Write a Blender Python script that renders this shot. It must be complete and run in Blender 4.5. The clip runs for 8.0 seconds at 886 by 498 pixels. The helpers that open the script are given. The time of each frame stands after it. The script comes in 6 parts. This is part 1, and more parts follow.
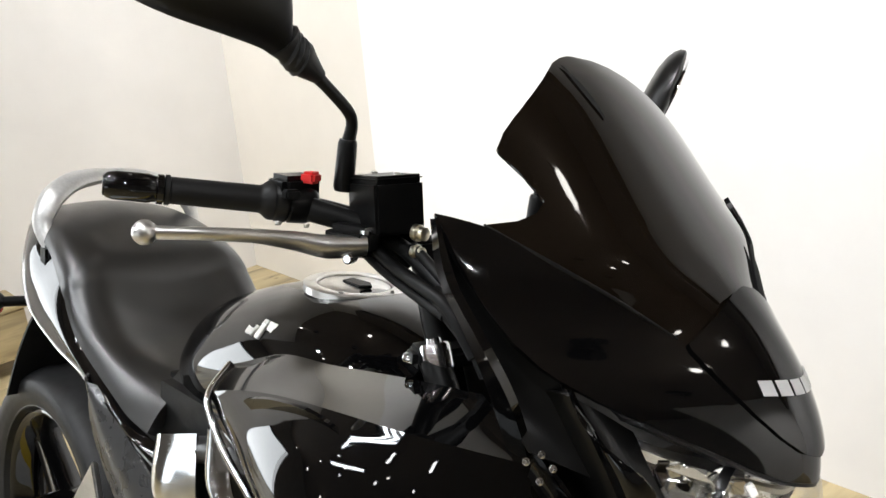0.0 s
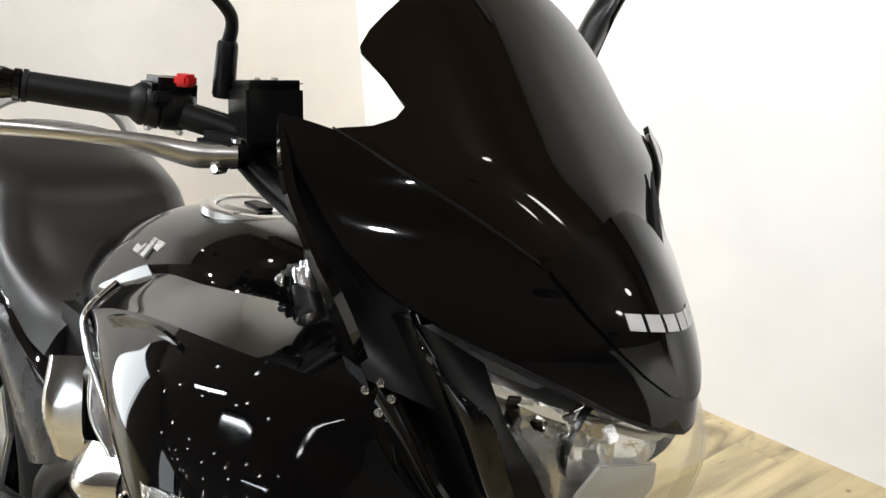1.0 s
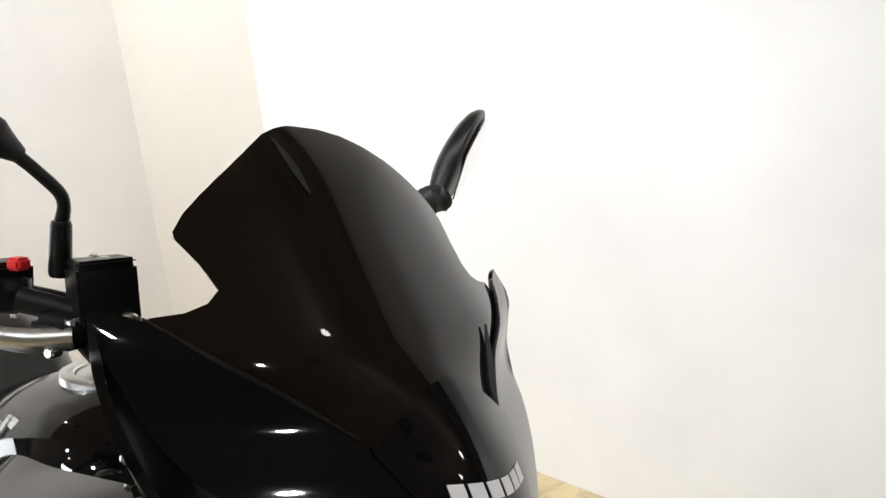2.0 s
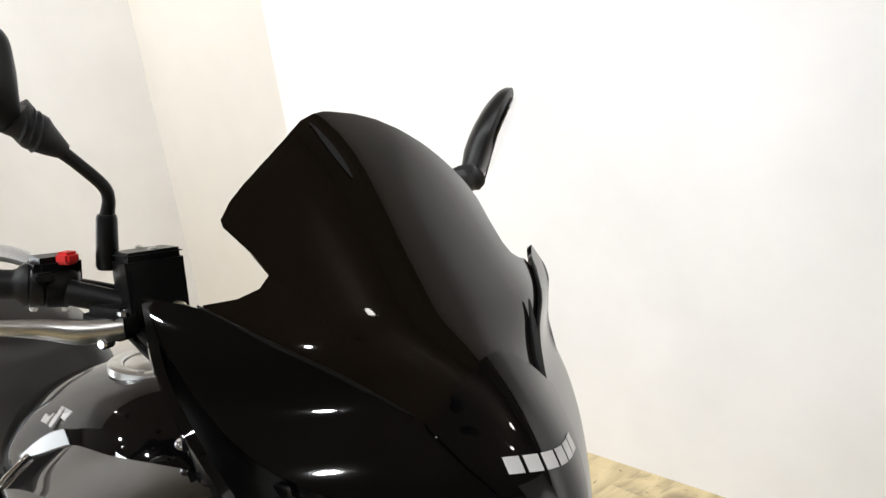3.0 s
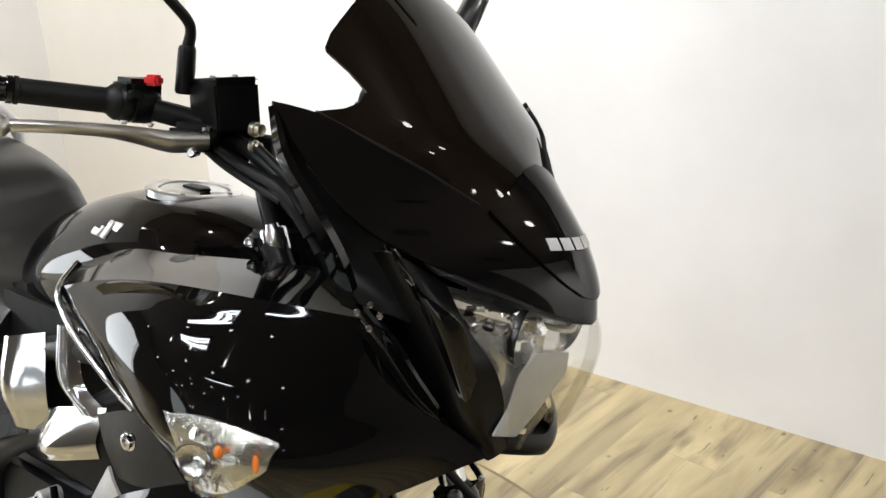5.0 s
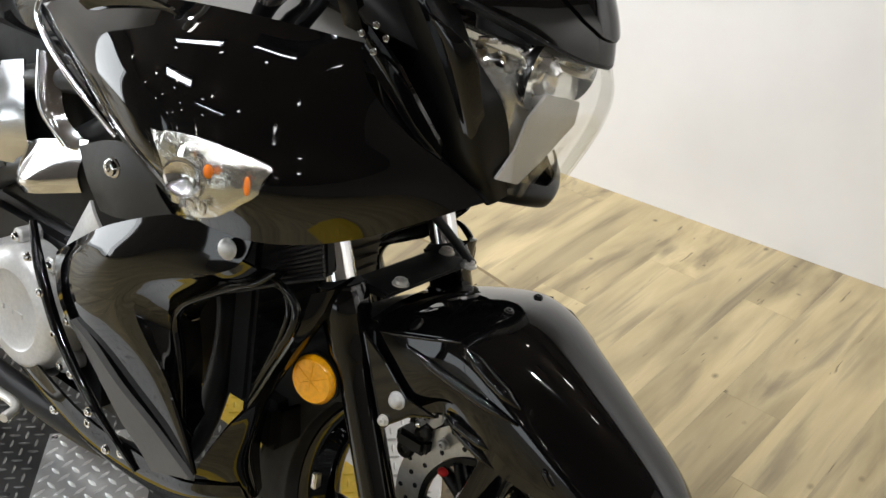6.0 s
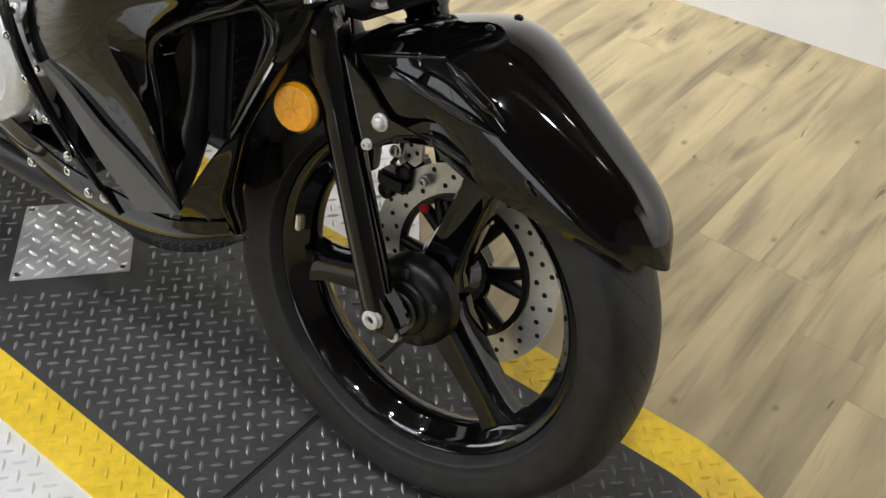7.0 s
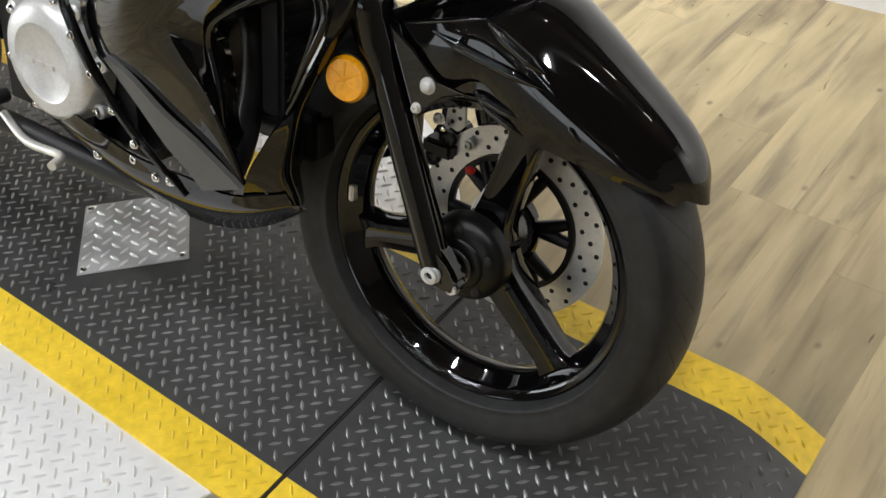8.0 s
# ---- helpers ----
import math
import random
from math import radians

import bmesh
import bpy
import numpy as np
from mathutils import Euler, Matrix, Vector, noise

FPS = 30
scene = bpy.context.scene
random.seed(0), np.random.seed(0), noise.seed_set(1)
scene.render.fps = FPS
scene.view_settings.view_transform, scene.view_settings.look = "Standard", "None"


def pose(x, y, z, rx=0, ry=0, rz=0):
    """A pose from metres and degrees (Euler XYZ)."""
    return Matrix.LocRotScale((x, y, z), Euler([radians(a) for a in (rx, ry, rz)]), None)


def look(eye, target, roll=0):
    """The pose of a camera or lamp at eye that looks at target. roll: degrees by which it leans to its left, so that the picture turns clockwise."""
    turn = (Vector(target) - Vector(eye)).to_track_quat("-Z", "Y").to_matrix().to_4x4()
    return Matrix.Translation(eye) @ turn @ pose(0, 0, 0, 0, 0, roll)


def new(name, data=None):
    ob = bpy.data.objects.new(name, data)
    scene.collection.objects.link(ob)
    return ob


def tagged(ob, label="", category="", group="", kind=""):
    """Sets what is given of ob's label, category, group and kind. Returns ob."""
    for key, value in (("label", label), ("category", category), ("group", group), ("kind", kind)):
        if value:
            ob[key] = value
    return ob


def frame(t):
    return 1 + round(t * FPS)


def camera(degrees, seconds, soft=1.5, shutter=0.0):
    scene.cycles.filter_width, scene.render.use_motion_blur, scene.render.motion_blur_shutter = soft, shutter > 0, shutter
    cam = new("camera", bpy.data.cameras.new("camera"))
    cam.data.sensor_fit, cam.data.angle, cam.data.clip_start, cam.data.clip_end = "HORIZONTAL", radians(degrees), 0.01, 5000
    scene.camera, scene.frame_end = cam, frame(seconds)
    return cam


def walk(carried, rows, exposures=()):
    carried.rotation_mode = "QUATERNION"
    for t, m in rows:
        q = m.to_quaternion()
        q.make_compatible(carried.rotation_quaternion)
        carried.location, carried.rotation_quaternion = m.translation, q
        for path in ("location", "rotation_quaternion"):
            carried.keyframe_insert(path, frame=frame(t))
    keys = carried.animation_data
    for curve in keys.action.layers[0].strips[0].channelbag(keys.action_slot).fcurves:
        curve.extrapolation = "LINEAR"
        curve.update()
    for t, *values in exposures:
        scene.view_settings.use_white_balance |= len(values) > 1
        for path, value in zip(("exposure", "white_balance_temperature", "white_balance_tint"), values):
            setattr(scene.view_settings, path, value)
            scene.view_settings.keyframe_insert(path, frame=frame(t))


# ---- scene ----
cam = camera(48.7, 8.0, soft=1.5)
PATH = [
    (0, (0.4031, -0.5433, 1.4008), (-1.0223, 0.7024, 0.7556), -5.15),
    (0.5, (0.4288, -0.4611, 1.3509), (-0.9876, 0.7679, 0.6557), -3.31),
    (1, (0.4497, -0.3980, 1.3261), (-0.9943, 0.7860, 0.6098), -3.09),
    (1.5, (0.4983, -0.3274, 1.3592), (-0.9084, 0.9568, 0.7494), -5.42),
    (1.7, (0.5116, -0.3123, 1.3825), (-0.8876, 0.9989, 0.8141), -5.71),
    (2.8, (0.5054, -0.2978, 1.3830), (-0.9371, 0.9789, 0.8451), -8.01),
    (3, (0.5040, -0.3270, 1.3859), (-0.9268, 0.9418, 0.8003), -9.01),
    (3.5, (0.5229, -0.4883, 1.4244), (-0.7615, 0.9330, 0.8499), -7.17),
    (4, (0.5232, -0.6427, 1.4299), (-0.6303, 0.8513, 0.7687), -4.47),
    (4.2, (0.5281, -0.6680, 1.4381), (-0.5902, 0.8442, 0.7579), -4.55),
    (5.3, (0.4969, -0.6594, 1.3435), (-0.6468, 0.7681, 0.5346), -2.49),
    (5.5, (0.4904, -0.6562, 1.3238), (-0.6121, 0.7603, 0.4416), -2.05),
    (6, (0.4856, -0.6760, 1.2719), (-0.5357, 0.6777, 0.2116), 1.71),
    (6.5, (0.4952, -0.7042, 1.2135), (-0.3955, 0.5810, -0.0334), 1.77),
    (7, (0.5151, -0.7472, 1.1852), (-0.3121, 0.4841, -0.1562), 2.31),
    (7.5, (0.5334, -0.8025, 1.1629), (-0.2563, 0.4225, -0.2066), 1.72),
    (8, (0.5384, -0.8396, 1.1929), (-0.3313, 0.3611, -0.1495), -3.04),
]
EXPOSURES = [(0.0, 0.10), (1.0, 0.08), (1.7, 0.02), (4.2, 0.0), (5.5, 0.0), (6.3, 0.0), (7.2, 0.10), (8.0, 0.11)]
walk(cam, [(t, look(eye, target, roll)) for t, eye, target, roll in PATH], EXPOSURES)

# ---- world and lamps ----
world = bpy.data.worlds.new("room_dark")
scene.world = world
world.use_nodes = True
world.node_tree.nodes["Background"].inputs[0].default_value = (0.9, 0.92, 1.0, 1)
world.node_tree.nodes["Background"].inputs[1].default_value = 0.004
FLOOR_Z = -0.058
CEILING_Z = 3.0
WALL_Y = 1.58


def area_lamp(name, at, target, sx, sy, power, colour=(1.0, 0.96, 0.9)):
    data = bpy.data.lights.new(name, "AREA")
    data.shape, data.size, data.size_y, data.energy, data.color = "RECTANGLE", sx, sy, power, colour
    ob = new(name, data)
    ob.matrix_world = look(at, target)
    return ob


def spot_lamp(name, at, target, power, angle=70, colour=(1.0, 0.94, 0.85)):
    data = bpy.data.lights.new(name, "SPOT")
    data.energy, data.color, data.spot_size, data.spot_blend, data.shadow_soft_size = power, colour, radians(angle), 1.0, 0.045
    ob = new(name, data)
    ob.matrix_world = look(at, target)
    return ob


def disk_lamp(name, at, target, size, power, colour=(1.0, 0.95, 0.88)):
    data = bpy.data.lights.new(name, "AREA")
    data.shape, data.size, data.energy, data.color = "DISK", size, power, colour
    data.spread = radians(150)
    ob = new(name, data)
    ob.matrix_world = look(at, target)
    return ob


# spots on a track along the wall, downlights over the floor, and triple-tube fittings
TRACK = [(-2.6, 0.2), (-1.3, 0.2), (-0.1, 0.2), (1.5, 0.2), (2.6, 0.2)]
# the last two spots are added to light unseen wall for the fender's sheen
AIM = [1.1, 0.3, 0.3, 1.3, 1.3]
DOWN = [(x, y) for y in (-0.75, -1.9, -3.1, -4.4) for x in (-2.2, -0.9, 0.4, 1.7)]
# the second fitting is added only to put a bluish highlight on the seat
TUBES = [(-1.6, -1.45, 90), (-1.95, -2.5, 90), (0.3, -1.40, 90), (-0.6, -3.6, 90), (1.2, -5.6, 90)]
BULBS = [(1.95, 0.48), (-1.86, -0.92), (-3.1, 0.14), (0.63, 0.82), (1.62, 0.86), (-0.4, 0.82), (-1.4, 0.82)]
BULB_RNG = random.Random(11)
for k in range(44):
    spot_at = (-5.2 + 1.6 * (k % 8) + BULB_RNG.uniform(-0.35, 0.6), -2.6 - 1.7 * (k // 8) + BULB_RNG.uniform(-0.6, 0.6))
    if spot_at[0] < 1.2 or (spot_at[0] < 4.0 and spot_at[1] < -5.0):
        BULBS.append(spot_at)
for (x, y), aim, watts in zip(TRACK, AIM, (215, 255, 158, 165, 230)):
    spot_lamp("wall_spot_lamp", (x, y, CEILING_Z - 0.16), (x, WALL_Y, aim), watts, 62 if aim < 1 else 74, (0.985, 0.99, 1.0))
# added spots without fittings that brighten the east reflector and the west wall
spot_lamp("wall_spot_lamp", (2.3, 0.75, CEILING_Z - 0.12), (3.4, 0.75, 1.2), 150, 85, (1.0, 0.98, 0.96))
for y in (-0.2, 0.7):
    spot_lamp("wall_spot_lamp", (-2.45, y, CEILING_Z - 0.12), (-3.4, y, 1.1), 55, 80, (1.0, 0.97, 0.93))
for x, y in DOWN:
    disk_lamp("down_lamp", (x, y, CEILING_Z - 0.03), (x, y, 0), 0.09, 10 if y > -1.5 else 0.4, (0.98, 0.985, 1.0))
# daylight through the glazed shop front in the far wall
area_lamp("shop_front_daylight", (-5.56, -1.88, 1.15), (0, -1.0, 1.0), 2.0, 2.2, 55, (0.93, 0.97, 1.0))
for x, y, yaw in TUBES:
    for k in ((-0.07, 0.0, 0.07) if x < -1 else (0.0,)):
        area_lamp("tube_lamp", (0, 0, 1), (0, 0, 0), 0.03, 1.15, 8 if x < -1 else 6, (0.90, 0.95, 1.0)).matrix_world = pose(x, y, CEILING_Z - 0.06, 0, 0, yaw) @ Matrix.Translation((k, 0, 0))
# ---- materials ----


def material(name, colour, rough=0.5, metal=0.0, coat=0.0, spec=0.5, bump=0.0, scale=40.0, vary=0.15, rough_vary=0.1, trans=0.0, ior=1.5, emit=0.0, stretch=(1, 1, 1)):
    """A principled material with grain and larger stains in object space."""
    m = bpy.data.materials.new(name)
    m.use_nodes = True
    nt = m.node_tree
    bs = nt.nodes["Principled BSDF"]
    bs.inputs["Base Color"].default_value = (*colour, 1)
    bs.inputs["Roughness"].default_value = rough
    bs.inputs["Metallic"].default_value = metal
    bs.inputs["Coat Weight"].default_value = coat
    bs.inputs["Coat Roughness"].default_value = 0.03
    bs.inputs["Specular IOR Level"].default_value = spec
    bs.inputs["Transmission Weight"].default_value = trans
    bs.inputs["IOR"].default_value = ior
    if emit:
        bs.inputs["Emission Color"].default_value = (*colour, 1)
        bs.inputs["Emission Strength"].default_value = emit
    co = nt.nodes.new("ShaderNodeTexCoord")
    mp = nt.nodes.new("ShaderNodeMapping")
    mp.inputs["Scale"].default_value = stretch
    nt.links.new(co.outputs["Object"], mp.inputs["Vector"])
    fine = nt.nodes.new("ShaderNodeTexNoise")
    fine.inputs["Scale"].default_value, fine.inputs["Detail"].default_value = scale, 6
    wide = nt.nodes.new("ShaderNodeTexNoise")
    wide.inputs["Scale"].default_value, wide.inputs["Detail"].default_value = scale / 9, 3
    nt.links.new(mp.outputs[0], fine.inputs["Vector"])
    nt.links.new(mp.outputs[0], wide.inputs["Vector"])
    if vary:
        add = nt.nodes.new("ShaderNodeMath")
        add.operation = "ADD"
        nt.links.new(fine.outputs["Fac"], add.inputs[0])
        nt.links.new(wide.outputs["Fac"], add.inputs[1])
        ramp = nt.nodes.new("ShaderNodeMapRange")
        ramp.inputs[1].default_value, ramp.inputs[2].default_value = 0.6, 1.4
        ramp.inputs[3].default_value, ramp.inputs[4].default_value = 1 - vary, 1 + vary
        nt.links.new(add.outputs[0], ramp.inputs[0])
        mul = nt.nodes.new("ShaderNodeVectorMath")
        mul.operation = "SCALE"
        mul.inputs[0].default_value = colour
        nt.links.new(ramp.outputs[0], mul.inputs["Scale"])
        nt.links.new(mul.outputs[0], bs.inputs["Base Color"])
    if rough_vary:
        rr = nt.nodes.new("ShaderNodeMapRange")
        rr.inputs[1].default_value, rr.inputs[2].default_value = 0.3, 0.7
        rr.inputs[3].default_value, rr.inputs[4].default_value = max(0.0, rough * (1 - rough_vary)), min(1.0, rough * (1 + rough_vary))
        nt.links.new(wide.outputs["Fac"], rr.inputs[0])
        nt.links.new(rr.outputs[0], bs.inputs["Roughness"])
    if bump:
        b = nt.nodes.new("ShaderNodeBump")
        b.inputs["Strength"].default_value, b.inputs["Distance"].default_value = 0.6, bump
        nt.links.new(fine.outputs["Fac"], b.inputs["Height"])
        nt.links.new(b.outputs[0], bs.inputs["Normal"])
    return m


M_GLOSS = material("gloss_black_paint", (0.002, 0.002, 0.0022), 0.035, spec=0.60, vary=0.1, rough_vary=0.3, scale=25)
M_SATIN = material("satin_black_plastic", (0.004, 0.004, 0.004), 0.34, spec=0.3, bump=0.0002, scale=600)
M_MATTE = material("matte_black_plastic", (0.0045, 0.0045, 0.0045), 0.5, spec=0.25, bump=0.0003, scale=400)
M_RUBBER = material("tyre_rubber", (0.018, 0.018, 0.0185), 0.5, spec=0.35, bump=0.0006, scale=45, vary=0.6, rough_vary=0.25)
M_GRIP = material("grip_rubber", (0.008, 0.008, 0.008), 0.5, spec=0.3, bump=0.0003, scale=200)
M_SEAT = material("seat_vinyl", (0.010, 0.0096, 0.0092), 0.34, spec=1.0, bump=0.00015, scale=500, vary=0.06, rough_vary=0.05)
M_CHROME = material("chrome", (0.86, 0.86, 0.87), 0.10, metal=1.0, vary=0.03, rough_vary=0.4)
M_ALU = material("brushed_aluminium", (0.76, 0.75, 0.73), 0.33, metal=1.0, bump=0.0002, scale=90, stretch=(1, 1, 6))
M_STEEL = material("brake_disc_steel", (0.72, 0.70, 0.66), 0.35, metal=0.55, bump=0.0001, scale=150)
M_SILVER = material("silver_engine_paint", (0.64, 0.635, 0.62), 0.34, metal=0.4, bump=0.0002, scale=200)
M_GREY = material("dark_engine_grey", (0.02, 0.02, 0.021), 0.4, metal=0.2, bump=0.0003, scale=150)
M_RED = material("red_switch", (0.75, 0.02, 0.02), 0.4)
M_AMBER = material("amber_reflector", (1.0, 0.43, 0.006), 0.12, coat=1.0, vary=0.22, bump=0.001, scale=200)
# wide tone noise: faint smudges, and soft grey bands of light put into the colour
M_WALL = material("white_wall_paint", (0.79, 0.78, 0.77), 0.7, bump=0.0008, scale=3.0, vary=0.09)
M_TREADBLACK = material("black_tread_plate", (0.046, 0.046, 0.0455), 0.36, vary=0.35, rough_vary=0.3, scale=30, bump=0.0004)
M_TREADALU = material("aluminium_tread_plate", (0.80, 0.80, 0.79), 0.4, metal=0.3, vary=0.08, scale=40)
M_CEIL = material("dark_ceiling_paint", (0.13, 0.105, 0.085), 0.8, vary=0.2, scale=4)
# the dimness of the unlit showroom is put into this dark wall colour
M_BACK = material("darkened_showroom_wall", (0.22, 0.20, 0.18), 0.8, vary=0.2, scale=3)
M_EMBLEM = material("emblem_chrome", (0.82, 0.80, 0.77), 0.3, metal=0.35, vary=0.05)
M_WHITE = material("white_decal", (0.65, 0.65, 0.65), 0.35, vary=0.03)
# near-black whose inlays stand in for the shade inside grooves, holes and slots
M_GROOVE = material("groove_black", (0.004, 0.004, 0.004), 0.7, vary=0.1)
M_SMOKE = material("smoked_acrylic", (0.006, 0.004, 0.0025), 0.035, spec=0.45, vary=0.08, rough_vary=0.2, scale=20)
M_REFLECT = material("silvered_plastic", (0.90, 0.90, 0.89), 0.16, metal=0.8, vary=0.1, bump=0.006, scale=45)
M_FROST = material("frosted_trim", (0.60, 0.605, 0.61), 0.3, vary=0.1)
M_AMBERBULB = material("amber_bulb", (0.9, 0.22, 0.02), 0.15, coat=0.5, vary=0.05)


def clear_plastic(name, tint):
    """Clear plastic: mostly see-through, with a glossy face."""
    m = bpy.data.materials.new(name)
    m.use_nodes = True
    nt = m.node_tree
    nt.nodes.remove(nt.nodes["Principled BSDF"])
    out = nt.nodes["Material Output"]
    clear = nt.nodes.new("ShaderNodeBsdfTransparent")
    clear.inputs["Color"].default_value = (*tint, 1)
    gloss = nt.nodes.new("ShaderNodeBsdfGlossy")
    gloss.inputs["Roughness"].default_value = 0.04
    facing = nt.nodes.new("ShaderNodeLayerWeight")
    facing.inputs["Blend"].default_value = 0.5
    power = nt.nodes.new("ShaderNodeMath")
    power.operation, power.inputs[1].default_value = "POWER", 4.0
    nt.links.new(facing.outputs["Facing"], power.inputs[0])
    fres = nt.nodes.new("ShaderNodeMath")
    fres.operation, fres.inputs[1].default_value, fres.inputs[2].default_value = "MULTIPLY_ADD", 0.6, 0.04
    nt.links.new(power.outputs[0], fres.inputs[0])
    mix = nt.nodes.new("ShaderNodeMixShader")
    nt.links.new(fres.outputs[0], mix.inputs[0])
    nt.links.new(clear.outputs[0], mix.inputs[1])
    nt.links.new(gloss.outputs[0], mix.inputs[2])
    nt.links.new(mix.outputs[0], out.inputs["Surface"])
    return m


M_CLEAR = clear_plastic("clear_lens_plastic", (0.95, 0.95, 0.93))
M_SIGNAL = material("signal_reflector", (0.86, 0.85, 0.82), 0.14, metal=0.9, vary=0.12, bump=0.006, scale=60)
M_BULB = material("glowing_bulb", (1.0, 0.96, 0.9), 0.3, vary=0, rough_vary=0, emit=22.0)
M_OUTSIDE = material("overcast_daylight", (0.90, 0.96, 1.0), 0.9, vary=0, rough_vary=0, emit=1.8)
M_BEIGE = material("beige_lamp_rim", (0.72, 0.66, 0.55), 0.35, vary=0.08)
M_BAND = material("satin_grey_band", (0.07, 0.068, 0.065), 0.35, bump=0.0006, scale=350)
M_SATINGREY = material("satin_dark_grey", (0.035, 0.035, 0.036), 0.28, spec=0.8, bump=0.0002, scale=300)
M_MUDGUARD = material("satin_mudguard_plastic", (0.016, 0.016, 0.0165), 0.42, spec=0.4, bump=0.0002, scale=300)
M_REDLENS = material("red_lens", (0.5, 0.01, 0.01), 0.2, coat=0.5)
M_ZINC = material("zinc_plated_steel", (0.74, 0.68, 0.55), 0.3, metal=1.0)
M_MIRROR = material("mirror_glass", (0.8, 0.82, 0.84), 0.02, metal=1.0, vary=0, rough_vary=0)
M_WALL2 = material("cream_wall_paint", (0.72, 0.685, 0.625), 0.7, bump=0.001, scale=9, vary=0.03)
M_JOINT = material("dark_joint", (0.22, 0.165, 0.09), 0.8, vary=0.2)
# lighter than the plate: worn tops plus the light they catch, in the colour
M_TREADBUMP = material("worn_highlit_tread_bumps", (0.22, 0.22, 0.215), 0.28, metal=0.4, vary=0.35, rough_vary=0.3, scale=30)
M_ACCESS = material("bare_aluminium_plate", (0.46, 0.46, 0.455), 0.36, metal=0.35, vary=0.2, scale=35)
# pale colour holds both the wear and the glint on these bumps
M_PLATEBUMP = material("worn_highlit_plate_bumps", (0.86, 0.86, 0.85), 0.3, metal=0.4, vary=0.2, scale=60)
M_YELLOW = material("yellow_edge_paint", (0.84, 0.58, 0.035), 0.4, vary=0.22, rough_vary=0.3, scale=55, bump=0.0003)


def wood(name, island):
    """Printed oak planks: long grain, pale and brown bands, small knots; each plank shifted by its own random number."""
    m = bpy.data.materials.new(name)
    m.use_nodes = True
    nt = m.node_tree
    bs = nt.nodes["Principled BSDF"]
    co = nt.nodes.new("ShaderNodeTexCoord")
    if island:
        rnd = nt.nodes.new("ShaderNodeNewGeometry").outputs["Random Per Island"]
    else:
        rnd = nt.nodes.new("ShaderNodeObjectInfo").outputs["Random"]
    far = nt.nodes.new("ShaderNodeMath")
    far.operation, far.inputs[1].default_value = "MULTIPLY", 37.0
    nt.links.new(rnd, far.inputs[0])
    add = nt.nodes.new("ShaderNodeVectorMath")
    add.operation = "ADD"
    nt.links.new(co.outputs["Object"], add.inputs[0])
    nt.links.new(far.outputs[0], add.inputs[1])

    def grain(sx, sy, detail, distort=0.0):
        mp = nt.nodes.new("ShaderNodeMapping")
        mp.inputs["Scale"].default_value = (sx, sy, sx)
        nt.links.new(add.outputs[0], mp.inputs["Vector"])
        n = nt.nodes.new("ShaderNodeTexNoise")
        n.inputs["Scale"].default_value, n.inputs["Detail"].default_value, n.inputs["Distortion"].default_value = 1.0, detail, distort
        nt.links.new(mp.outputs[0], n.inputs["Vector"])
        return n.outputs["Fac"]

    band, fine, blot = grain(11, 1.3, 5, 0.9), grain(110, 4, 5, 0.3), grain(9, 1.9, 4, 0.5)
    ramp = nt.nodes.new("ShaderNodeValToRGB")
    e = ramp.color_ramp.elements
    e[0].position, e[0].color = 0.24, (0.165, 0.132, 0.082, 1)
    e[1].position, e[1].color = 0.78, (0.212, 0.172, 0.110, 1)
    for at, colour in ((0.36, (0.288, 0.231, 0.136, 1)), (0.45, (0.426, 0.342, 0.192, 1)), (0.57, (0.485, 0.394, 0.226, 1)), (0.66, (0.315, 0.257, 0.156, 1))):
        e.new(at).color = colour
    mix = nt.nodes.new("ShaderNodeMath")
    mix.operation = "MULTIPLY_ADD"
    mix.inputs[1].default_value = 0.14
    nt.links.new(fine, mix.inputs[0])
    half = nt.nodes.new("ShaderNodeMath")
    half.operation, half.inputs[1].default_value = "MULTIPLY", 0.86
    nt.links.new(band, half.inputs[0])
    nt.links.new(half.outputs[0], mix.inputs[2])
    nt.links.new(mix.outputs[0], ramp.inputs[0])
    # thin dark cracks along the grain
    crack = nt.nodes.new("ShaderNodeMapRange")
    crack.inputs[1].default_value, crack.inputs[2].default_value = 0.70, 0.75
    crack.inputs[3].default_value, crack.inputs[4].default_value = 1.0, 0.42
    nt.links.new(grain(60, 7.0, 2, 0.8), crack.inputs[0])
    tone = nt.nodes.new("ShaderNodeMapRange")
    tone.inputs[3].default_value, tone.inputs[4].default_value = 0.95, 1.04
    nt.links.new(rnd, tone.inputs[0])
    stain = nt.nodes.new("ShaderNodeMapRange")
    stain.inputs[1].default_value, stain.inputs[2].default_value = 0.3, 0.7
    stain.inputs[3].default_value, stain.inputs[4].default_value = 0.66, 1.16
    nt.links.new(blot, stain.inputs[0])
    both_tones = nt.nodes.new("ShaderNodeMath")
    both_tones.operation = "MULTIPLY"
    nt.links.new(tone.outputs[0], both_tones.inputs[0])
    flawed = nt.nodes.new("ShaderNodeMath")
    flawed.operation = "MULTIPLY"
    nt.links.new(stain.outputs[0], flawed.inputs[0])
    nt.links.new(crack.outputs[0], flawed.inputs[1])
    nt.links.new(flawed.outputs[0], both_tones.inputs[1])
    sc = nt.nodes.new("ShaderNodeVectorMath")
    sc.operation = "SCALE"
    nt.links.new(ramp.outputs[0], sc.inputs[0])
    nt.links.new(both_tones.outputs[0], sc.inputs["Scale"])
    # knots
    vor = nt.nodes.new("ShaderNodeTexVoronoi")
    vor.inputs["Scale"].default_value = 7.5
    mp = nt.nodes.new("ShaderNodeMapping")
    mp.inputs["Scale"].default_value = (1.5, 1.0, 1.0)
